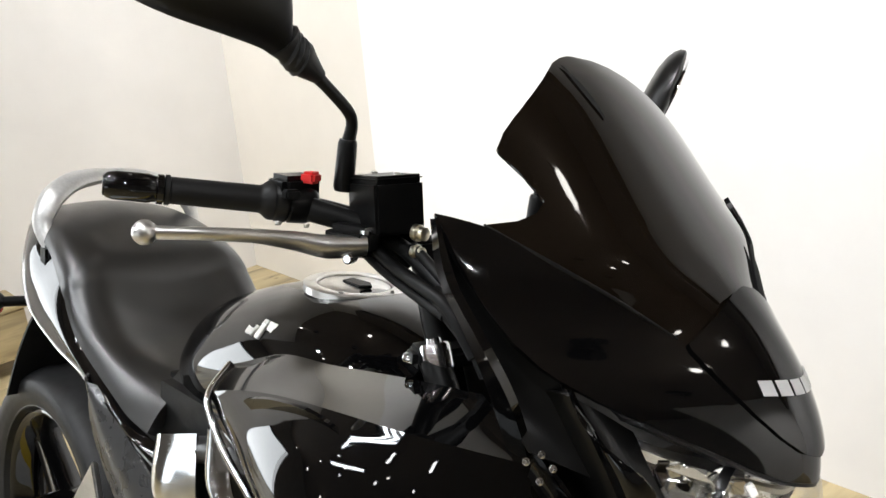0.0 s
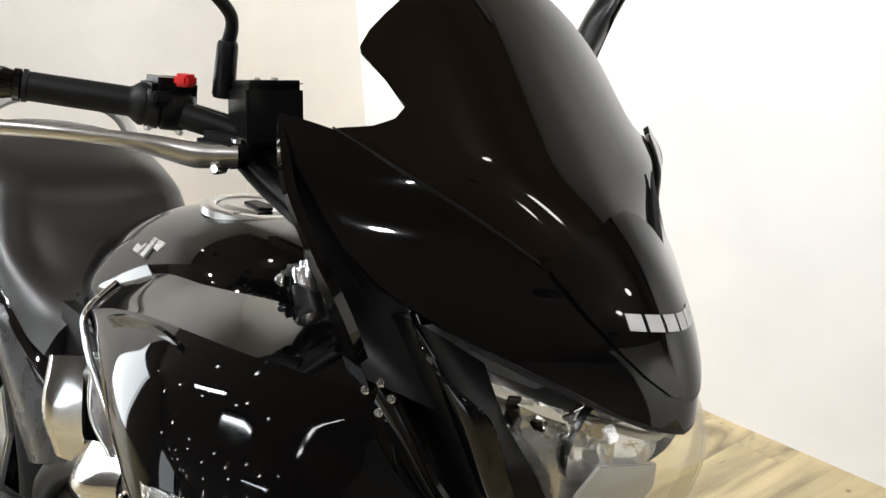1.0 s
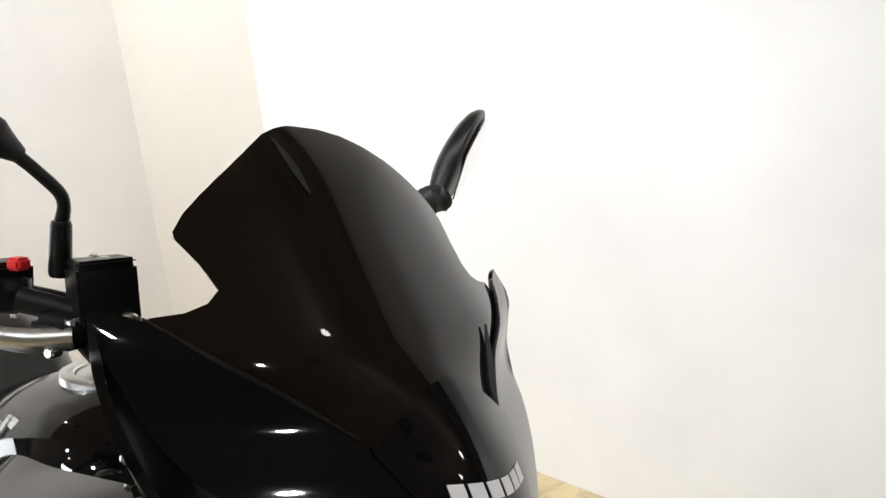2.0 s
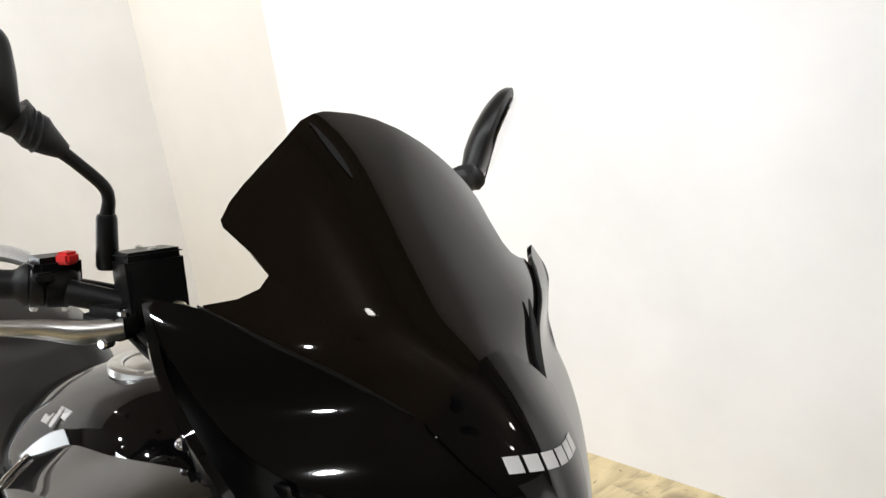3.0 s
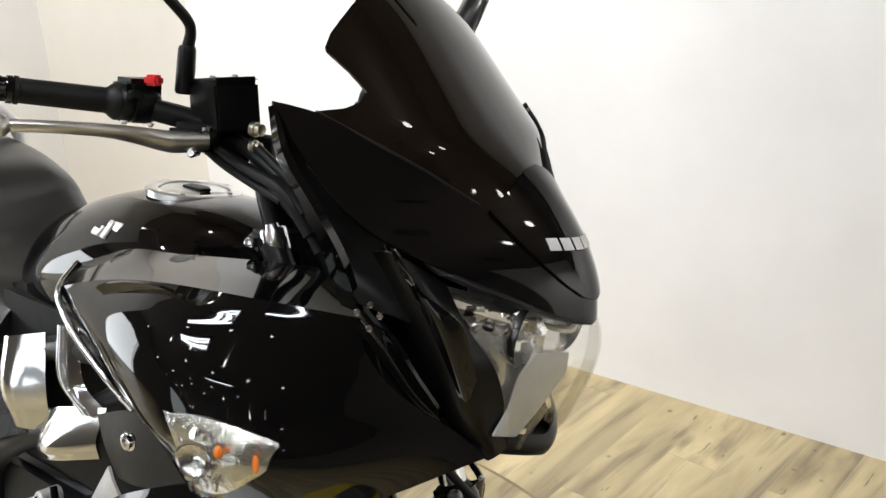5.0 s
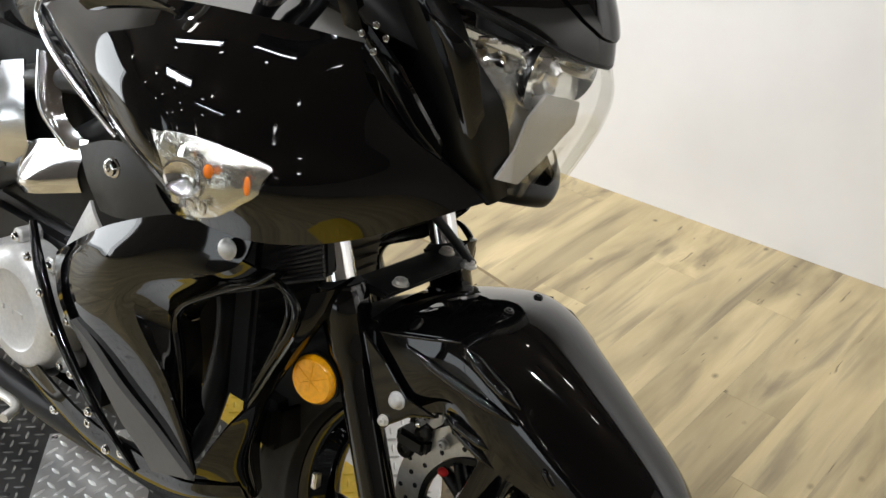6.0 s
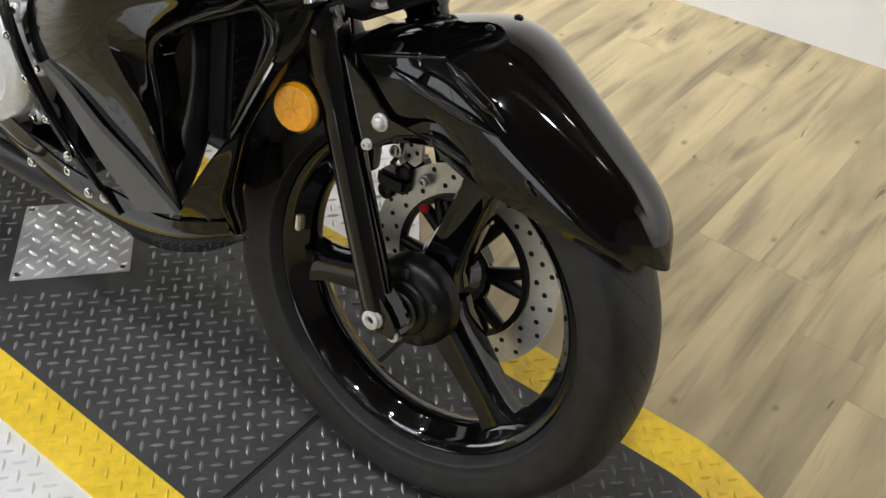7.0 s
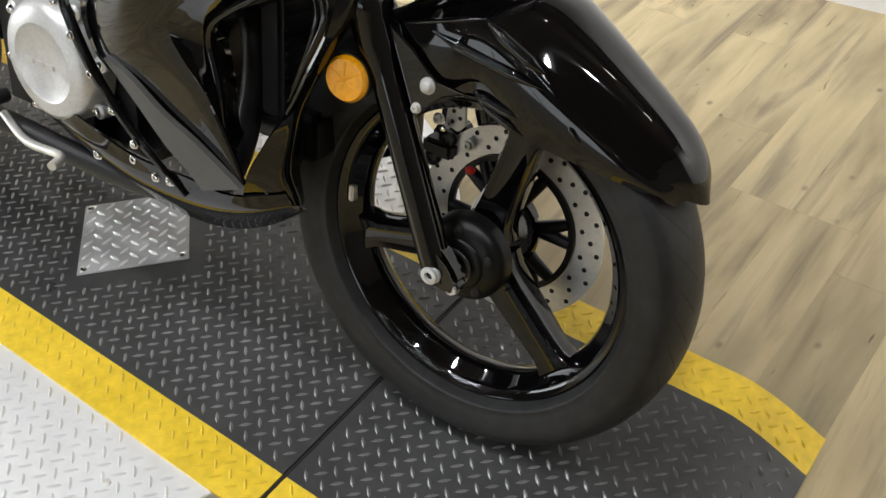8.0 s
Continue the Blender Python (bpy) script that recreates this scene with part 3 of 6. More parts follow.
# ---- front wheel ----
def tyre(at, width, r_out, r_in):
    w = width / 2
    half = [(-w * 0.62, r_in), (-w * 0.80, r_in + 0.008), (-w * 0.86, r_in + 0.0085), (-w * 0.885, r_in + 0.0105), (-w * 0.875, r_in + 0.0125), (-w * 0.925, r_in + 0.020), (-w * 0.955, r_in + 0.0265), (-w * 0.958, r_in + 0.0285), (-w * 0.985, r_in + 0.036), (-w, r_in + 0.045), (-w * 0.985, r_out - 0.026), (-w * 0.955, r_out - 0.0225), (-w * 0.84, r_out - 0.0152), (-w * 0.72, r_out - 0.0108), (-w * 0.58, r_out - 0.0068), (-w * 0.40, r_out - 0.0032), (-w * 0.2, r_out - 0.0008), (0, r_out)]
    return lathe(half + [(-d, r) for d, r in half[-2::-1]], at, Y, 144, close=True)


def tread_grooves(at, width, r_out, count):
    """Slanted grooves of the tread as slim dark inlays a hair above the rubber."""
    bm = bmesh.new()
    w = width / 2
    for k in range(count):
        a0 = 2 * math.pi * k / count
        for s in (-1, 1):
            pts = []
            for u in np.linspace(0, 1, 6):
                y = s * w * (0.12 + 0.68 * u)
                r = lerp_at([0, 0.33, 0.62, 0.84], [r_out, r_out - 0.0022, r_out - 0.0076, r_out - 0.0152], abs(y) / w) + 0.0004
                a = a0 + (0.16 * u + 0.05 * u * u) + (0 if s > 0 else math.pi / count)
                pts.append((a, r, y))
            left = [bm.verts.new((at.x + r * math.cos(a), y, at.z + r * math.sin(a))) for a, r, y in pts]
            right = [bm.verts.new((at.x + r * math.cos(a + 0.011), y, at.z + r * math.sin(a + 0.011))) for a, r, y in pts]
            for i in range(5):
                bm.faces.new((left[i], left[i + 1], right[i + 1], right[i]))
    return bm


def rim(at, half_w, lip=0.228):
    h = half_w
    return lathe([(-h, lip), (-h - 0.002, lip - 0.005), (-h + 0.001, lip - 0.012), (-h + 0.006, lip - 0.016), (-h + 0.012, lip - 0.019), (-h * 0.4, lip - 0.030), (-0.008, lip - 0.034), (0.008, lip - 0.034), (h * 0.4, lip - 0.030), (h - 0.012, lip - 0.019), (h - 0.006, lip - 0.016), (h - 0.001, lip - 0.012), (h + 0.002, lip - 0.005), (h, lip), (h - 0.006, lip - 0.004), (-h + 0.006, lip - 0.004)], at, Y, 112, close=True)


def spoke(at, angle, r0, r1, w0, w1, d0, d1):
    """A cast spoke with a shallow channel down each face."""
    bm = bmesh.new()
    dirv = V((math.cos(angle), 0, math.sin(angle)))
    side = V((-math.sin(angle), 0, math.cos(angle)))
    rings = []
    for u in np.linspace(0, 1, 9):
        r = r0 + (r1 - r0) * u
        flare = 1 + 0.45 * max(0, (u - 0.8) / 0.2) ** 2 + 0.35 * max(0, (0.18 - u) / 0.18) ** 2
        w, d = (w0 + (w1 - w0) * u) / 2 * flare, (d0 + (d1 - d0) * u) / 2
        shape = [(-1, -0.55), (-0.78, -1), (-0.45, -0.92), (0, -0.80), (0.45, -0.92), (0.78, -1), (1, -0.55), (1, 0.55), (0.78, 1), (0.45, 0.92), (0, 0.80), (-0.45, 0.92), (-0.78, 1), (-1, 0.55)]
        rings.append([at + dirv * r + side * (w * a) + Y * (d * b) for a, b in shape])
    grid_faces(bm, rings, True, True)
    return bm


def front_wheel_parts():
    wheel = part("front_wheel", lathe([(-0.064, 0.018), (-0.064, 0.034), (-0.058, 0.040), (-0.03, 0.043), (0.0, 0.040), (0.03, 0.05), (0.052, 0.056), (0.058, 0.052), (0.058, 0.018)], AXLE, Y, 48), M_GLOSS, bike, "glossy black three-spoke cast wheel")
    part("rim", rim(AXLE, 0.038), M_GLOSS, wheel)
    part("tyre", tyre(AXLE, 0.122, 0.305, 0.226), M_RUBBER, wheel, "worn black rubber road tyre", angle=75)
    part("tread", tread_grooves(AXLE, 0.122, 0.305, 40), M_GROOVE, wheel)
    for deg in (195, 315, 75):
        part("spoke", spoke(AXLE, radians(deg), 0.03, 0.198, 0.056, 0.044, 0.054, 0.042), M_GLOSS, wheel)
    # brake disc on the far side
    bm = bmesh.new()
    seg = 120
    disc_y = 0.072
    rows = []
    for y in (disc_y - 0.002, disc_y + 0.002):
        for r in (0.104, 0.145):
            rows.append([V((r * math.cos(2 * math.pi * k / seg), y, 0.304 + r * math.sin(2 * math.pi * k / seg))) for k in range(seg)])
    vs = [[bm.verts.new(p) for p in r] for r in (rows[0], rows[1], rows[3], rows[2])]
    for i in range(4):
        a, b = vs[i], vs[(i + 1) % 4]
        for k in range(seg):
            j = (k + 1) % seg
            bm.faces.new((a[k], a[j], b[j], b[k]))
    disc = part("brake_disc", bm, M_STEEL, wheel, "drilled steel brake disc")
    hole = bpy.data.meshes.new("drilled_hole")
    tmp = lathe([(-0.0026, 0.0), (-0.0026, 0.0036), (-0.0019, 0.0038)], (0, 0, 0), Y, 10)
    tmp.to_mesh(hole)
    tmp.free()
    hole.materials.append(M_GROOVE)
    for k in range(18):
        for r, da in ((0.137, 0.0), (0.126, 0.13), (0.114, 0.26)):
            a = 2 * math.pi * k / 18 + da
            ob = new("drilled_hole", hole)
            ob.parent = disc
            ob.location = (r * math.cos(a), disc_y, 0.304 + r * math.sin(a))
    bm = lathe([(disc_y - 0.006, 0.094), (disc_y - 0.006, 0.103), (disc_y + 0.001, 0.103), (disc_y + 0.001, 0.094)], AXLE, Y, 72, close=True)
    part("carrier_ring", bm, M_SATIN, disc)
    for k in range(6):
        for d in (-0.16, 0.16):
            a, b = 2 * math.pi * k / 6 + 0.2, 2 * math.pi * k / 6 + 0.2 + d
            bm = tube([AXLE + V((0.045 * math.cos(a), disc_y - 0.003, 0.045 * math.sin(a))), AXLE + V((0.097 * math.cos(b), disc_y - 0.003, 0.097 * math.sin(b)))], [0.0115, 0.0085], 10, 4, None)
            part("carrier_arm", bm, M_SATIN, disc)
    part("balance_weight", box((-0.212, -0.032, 0.304), (-0.203, -0.018, 0.330), 0.002, m=None), M_ALU, wheel, "small stick-on wheel balance weight")
    part("speed_sensor_hub", lathe([(-0.071, 0.018), (-0.071, 0.034), (-0.069, 0.037), (-0.066, 0.038), (-0.065, 0.046), (-0.061, 0.054), (-0.054, 0.060), (-0.045, 0.062), (-0.030, 0.062)], AXLE, Y, 56), M_SATIN, wheel)
    for k in range(5):
        a = 2 * math.pi * k / 5 + 0.4
        part("hub_slot", ball(AXLE + V((0.0465 * math.cos(a), -0.0655, 0.0465 * math.sin(a))), 0.0085, None, (0.8, 0.35, 1), 14), M_GROOVE, wheel)
    part("seal_ring", lathe([(-0.080, 0.023), (-0.080, 0.027), (-0.077, 0.027), (-0.077, 0.023)], AXLE, Y, 36, close=True), M_ALU, wheel)
    return wheel


front_wheel_parts()


# ---- fork ----
def fork_at(s, u, side=0.098):
    """A point along the fork's line: u metres up from the axle."""
    return V((-0.010 - 0.3714 * u, side * s, 0.304 + 0.9285 * u))


FD = V((-0.3714, 0, 0.9285)).normalized()


def bolt_head(at, axis, r=0.009, h=0.006, mat=None, parent=None, name="bolt", hexed=True):
    bm = lathe([(0, r * 1.25), (h * 0.25, r * 1.25), (h * 0.3, r), (h * 0.9, r * 0.95), (h, r * 0.8), (h, r * 0.45), (h * 0.45, r * 0.42), (h * 0.45, 0)], at, axis, 20)
    return part(name, bm, mat or M_CHROME, parent or bike)


def forks():
    for s in (-1, 1):
        part("fork_tube", tube([fork_at(s, 0.34), fork_at(s, 0.66)], 0.0185, 28, 4), M_CHROME, bike, "polished chrome fork tube")
        # lower leg: slim below, with a collar and dust seal on top
        bm = lathe([(-0.015, 0.012), (-0.012, 0.020), (0.03, 0.0215), (0.26, 0.0215), (0.285, 0.024), (0.30, 0.0275), (0.335, 0.0275), (0.34, 0.030), (0.362, 0.030), (0.366, 0.0285), (0.372, 0.0285), (0.375, 0.0195)], fork_at(s, 0), FD, 36)
        leg = part("fork_leg", bm, M_GLOSS, bike, "glossy black fork lower leg")
        lug = slab([(-0.026, -0.018), (0.024, -0.022), (0.030, 0.0), (0.016, 0.022), (-0.018, 0.05), (-0.030, 0.02)], 0.030, pose(0, 0.098 * s - 0.015, 0.304), bevel=0.006)
        part("axle_lug", lug, M_GLOSS, leg)
        part("wiper_seal", lathe([(0.365, 0.0195), (0.365, 0.0265), (0.374, 0.0255), (0.379, 0.0195)], fork_at(s, 0), FD, 32, close=True), M_RUBBER, leg)
        if s < 0:
            part("axle_nut", lathe([(0, 0.0140), (0.003, 0.0140), (0.004, 0.0125), (0.008, 0.0120), (0.009, 0.010), (0.009, 0.006), (0.005, 0.005), (0.005, 0)], (-0.010, -0.113, 0.306), -Y, 24), M_SILVER, leg, "chrome axle end nut")
            part("pinch_bolt", lathe([(0, 0.009), (0.003, 0.009), (0.004, 0.0075), (0.010, 0.007), (0.010, 0.004), (0.006, 0)], (0.018, -0.102, 0.292), V((0.1, -1, 0)), 18), M_SILVER, leg)
    # amber side reflector on the leg, with its bracket
    refl = part("side_reflector", lathe([(0, 0.028), (0.003, 0.030), (0.008, 0.0295), (0.012, 0.026), (0.013, 0.0)], (-0.146, -0.122, 0.538), V((0.10, -1, 0.04)), 40), M_AMBER, bike, "round amber side reflector")
    part("bezel", lathe([(-0.004, 0.026), (-0.004, 0.032), (0.004, 0.032), (0.004, 0.0295)], (-0.146, -0.122, 0.538), V((0.10, -1, 0.04)), 40, close=True), M_SATIN, refl)
    rx = V((0.10, -1, 0.04)).normalized()
    for k in range(3):
        a = math.pi * k / 3 + 0.5
        e1 = V((math.cos(a), 0.1 * math.cos(a), math.sin(a)))
        mid = V((-0.146, -0.122, 0.538)) + rx * 0.0122
        part("prism_edge", tube([mid - e1 * 0.024 - rx * 0.001, mid + rx * 0.0006, mid + e1 * 0.024 - rx * 0.001], 0.0009, 6, 6), M_AMBER, refl)
    part("reflector_bracket", tube([(-0.146, -0.115, 0.538), (-0.115, -0.10, 0.548), (-0.10, -0.098, 0.552)], 0.008, 8), M_SATIN, bike)
    part("fork_bridge", slab([(-0.150, 0.640), (-0.100, 0.644), (-0.094, 0.650), (-0.100, 0.654), (-0.150, 0.652)], 0.16, pose(0, -0.08, 0), bevel=0.003), M_MATTE, bike)
    for x, y in ((-0.095, -0.06), (-0.08, 0.05), (-0.12, 0.06)):
        bolt_head(V((x, y, 0.660)), Z, 0.008, 0.007, M_STEEL, name="bridge_bolt")
    part("brake_hose", tube([(-0.08, 0.06, 0.66), (-0.11, 0.035, 0.70), (-0.16, 0.0, 0.76), (-0.20, -0.02, 0.86)], 0.0055, 10), M_RUBBER, bike)
    part("brake_hose", tube([(-0.10, 0.085, 0.62), (-0.12, 0.105, 0.52), (-0.14, 0.10, 0.44), (-0.13, 0.085, 0.40)], 0.005, 10), M_RUBBER, bike)
    cal = part("brake_caliper", slab([(-0.150, 0.345), (-0.118, 0.332), (-0.092, 0.352), (-0.086, 0.395), (-0.104, 0.424), (-0.138, 0.418), (-0.156, 0.385)], 0.034, pose(0, 0.080, 0), bevel=0.009), M_SATIN, bike, "dark cast front brake caliper")
    part("caliper_bridge", box((-0.148, 0.052, 0.372), (-0.098, 0.084, 0.398), 0.006), M_SATIN, cal)
    for x, z in ((-0.134, 0.366), (-0.110, 0.402)):
        part("piston_boss", lathe([(0, 0.013), (0.006, 0.0125), (0.008, 0.010), (0.008, 0.005), (0.006, 0.004), (0.006, 0)], (x, 0.066, z), -Y, 24), M_SATIN, cal)
    lug = part("caliper_bracket", slab([(-0.116, 0.424), (-0.094, 0.418), (-0.082, 0.432), (-0.084, 0.458), (-0.098, 0.470), (-0.114, 0.452)], 0.005, pose(0, 0.060, 0), bevel=0.0015), M_SILVER, cal, "pale drilled caliper bracket")
    for x, z in ((-0.104, 0.432), (-0.092, 0.440), (-0.103, 0.448), (-0.094, 0.457)):
        part("bracket_hole", lathe([(0, 0.0032), (0.0008, 0.003), (0.0008, 0)], (x, 0.0600, z), -Y, 10), M_GROOVE, lug)
    for x, z in ((-0.128, 0.428), (-0.076, 0.404)):
        bolt_head(V((x, 0.064, z)), -Y, 0.007, 0.008, M_STEEL, cal, "caliper_bolt")
    part("bleed_cap", ball((-0.062, 0.050, 0.374), 0.006, None, (1.3, 1, 1)), M_RED, cal, "small red rubber cap")
    part("pad_pin", lathe([(0, 0.006), (0.012, 0.006), (0.014, 0.003), (0.014, 0)], (-0.110, 0.056, 0.425), -Y, 12), M_CHROME, cal)


forks()


# ---- front fender ----
def flank_line(a, b, n=8, lift=0.0):
    """A nearly straight line between two places on the fender's flank, bowed outwards a little."""
    a, b = V(a), V(b)
    side = Y * (1 if a.y > 0 else -1)
    return [a.lerp(b, u) + side * (lift + 0.002 * math.sin(math.pi * u)) for u in np.linspace(0, 1, n)]


def fender():
    # each station from the lower side edge over the crease to the crown
    st = [((-0.078, -0.097, 0.508), (-0.094, -0.098, 0.550), (-0.106, -0.098, 0.583), (-0.114, -0.096, 0.608), (-0.112, -0.055, 0.622), (-0.112, 0, 0.626)),
          ((-0.026, -0.097, 0.535), (-0.030, -0.101, 0.570), (-0.034, -0.101, 0.606), (-0.036, -0.096, 0.635), (-0.036, -0.055, 0.650), (-0.036, 0, 0.655)),
          ((0.010, -0.090, 0.556), (0.013, -0.099, 0.586), (0.016, -0.098, 0.620), (0.018, -0.092, 0.646), (0.022, -0.055, 0.663), (0.030, 0, 0.672)),
          ((0.046, -0.089, 0.540), (0.051, -0.096, 0.572), (0.056, -0.094, 0.606), (0.062, -0.086, 0.630), (0.066, -0.055, 0.654), (0.072, 0, 0.666)),
          ((0.080, -0.088, 0.520), (0.090, -0.091, 0.550), (0.097, -0.088, 0.582), (0.104, -0.078, 0.604), (0.112, -0.048, 0.630), (0.118, 0, 0.641)),
          ((0.160, -0.074, 0.502), (0.165, -0.078, 0.522), (0.168, -0.075, 0.542), (0.172, -0.066, 0.556), (0.188, -0.040, 0.580), (0.195, 0, 0.588)),
          ((0.212, -0.062, 0.492), (0.214, -0.067, 0.504), (0.215, -0.065, 0.516), (0.218, -0.058, 0.526), (0.240, -0.035, 0.542), (0.250, 0, 0.545)),
          ((0.244, -0.052, 0.485), (0.243, -0.056, 0.492), (0.243, -0.055, 0.500), (0.246, -0.048, 0.507), (0.267, -0.028, 0.510), (0.275, 0, 0.508)),
          ((0.258, -0.036, 0.474), (0.259, -0.036, 0.477), (0.261, -0.034, 0.480), (0.266, -0.028, 0.482), (0.279, -0.015, 0.476), (0.285, 0, 0.473))]
    rows = [[V(p) for p in r] for r in st]
    flank = net([r[:4] for r in rows], 6, 4)
    crown = net(both([r[3:] for r in rows]), 6, 5)
    f = part("front_fender", sheet(crown, 0.003), M_GLOSS, bike, "glossy black front fender with moulded side creases", angle=25)
    for s in (-1, 1):
        side = [[p if s < 0 else flip(p) for p in r] for r in flank]
        part("flank", sheet(side, 0.003 * -s), M_GLOSS, f, angle=25)
        m = lambda p: V(p) if s < 0 else flip(p)
        # moulded ribs
        for a, b, wide in (((-0.046, -0.100, 0.618), (0.099, -0.089, 0.585), 0.0072), ((0.022, -0.093, 0.643), (0.096, -0.086, 0.602), 0.0075), ((0.012, -0.093, 0.558), (0.077, -0.089, 0.541), 0.0058), ((0.014, -0.091, 0.552), (0.083, -0.087, 0.521), 0.0052), ((-0.098, -0.097, 0.613), (0.018, -0.092, 0.647), 0.0026), ((0.130, -0.080, 0.552), (0.152, -0.076, 0.528), 0.0050)):
            part("crease", tube(flank_line(m(a), m(b), 6), [0.0008, wide, wide, wide, 0.0008], 14, 30), M_GLOSS, f)
        # bracket plate beside the leg, with a rolled rim
        tri = [(-0.100, 0.613), (-0.064, 0.590), (-0.046, 0.574), (-0.030, 0.562), (0.010, 0.558), (-0.020, 0.546), (-0.058, 0.512)]
        plate = part("mount_plate", slab(tri, 0.003, pose(0, (-0.1075 if s < 0 else 0.1045), 0), bevel=0.001), M_GLOSS, f)
        loop = [V((x, s * 0.1068, z)) for x, z in tri]
        for p0, p1 in zip(loop, loop[1:] + loop[:1]):
            part("plate_rim", tube([p0, p1], 0.0016, 8, 3), M_GLOSS, plate)
        bolt = part("mount_bolt", lathe([(0, 0.0105), (0.002, 0.0105), (0.003, 0.0085), (0.007, 0.0075), (0.009, 0.005), (0.0095, 0)], m((-0.041, -0.1075, 0.5545)), Y * s, 24), M_SILVER, f, "domed bright bolt")
        bolt_head(m((-0.055, -0.1075, 0.522)), Y * s, 0.0055, 0.006, M_STEEL, f, "lower_bolt")
    # satin rear half behind the legs, deeper beside the tyre towards the fork
    rows = []
    for deg, rc, low, w in ((108, 0.330, 0.222, 0.076), (118, 0.330, 0.226, 0.075), (131, 0.328, 0.239, 0.073), (140, 0.326, 0.252, 0.071), (152, 0.325, 0.268, 0.069), (165, 0.325, 0.283, 0.066), (178, 0.326, 0.296, 0.060)):
        a = radians(deg)
        c, s = math.cos(a), math.sin(a)
        rows.append([V((r * c, y, 0.304 + r * s)) for r, y in ((low, -w), (low + (rc - low) * 0.45, -w), (rc - 0.014, -w * 0.9), (rc - 0.003, -w * 0.5), (rc, 0))])
    part("rear_mudguard", sheet(net(both(rows), 6, 5), 0.003), M_MUDGUARD, f, "satin black rear half of the fender")
    for y in (-0.03, 0.03):
        bolt_head(V((0.03, y, 0.6695)), V((0.08, 0, 1)), 0.0045, 0.003, M_SATIN, f, "top_bolt")


fender()


# ---- front cowl, screen, lamp ----
YC = 0.02


def nose_x(z):
    """The middle line of nose and screen, one smooth curve over the height."""
    d = z - 1.1
    return -0.0531 + d * (-1.0391 + d * (-0.2996 + d * (11.1047 + d * (-33.2464 - 159.0773 * d))))


def shell(y, z, out=0.0):
    """The front of the fairing and screen at a width from its middle plane and a height, moved out a little."""
    y = y if y < 0 else y * lerp_at([1.06, 1.12], [0.95, 1.0], z)
    a = abs(y)
    keen = (0.72 if y < 0 else 0.80) * (math.hypot(a, 0.027) - 0.027)
    c = 2.6 if y < 0 else 2.25
    flat = c * a * a if a < 0.15 else c * 0.0225 + (a - 0.15) * c * 0.3
    w = min(1.0, max(0.0, (z - 1.045) / 0.08))
    w = w * w * (3 - 2 * w)
    return V((nose_x(z) - keen * (1 - w) - flat * w + out * 0.75, YC + y * (1 + out * 0.5), z + out * 0.6))


def shell_rows(bounds, out, nv=24):
    """A patch of the shell between a lower and an upper edge: (width, low, high)."""
    ys = [b[0] for b in bounds]
    rows = []
    full = sorted({-y for y in np.linspace(0, ys[-1], 22)} | set(np.linspace(0, ys[-1], 22)))
    for v in np.linspace(0, 1, nv):
        rows.append([shell(y, lerp_at(ys, [b[1] for b in bounds], abs(y)) * (1 - v) + lerp_at(ys, [b[2] for b in bounds], abs(y)) * v, out) for y in full])
    return rows


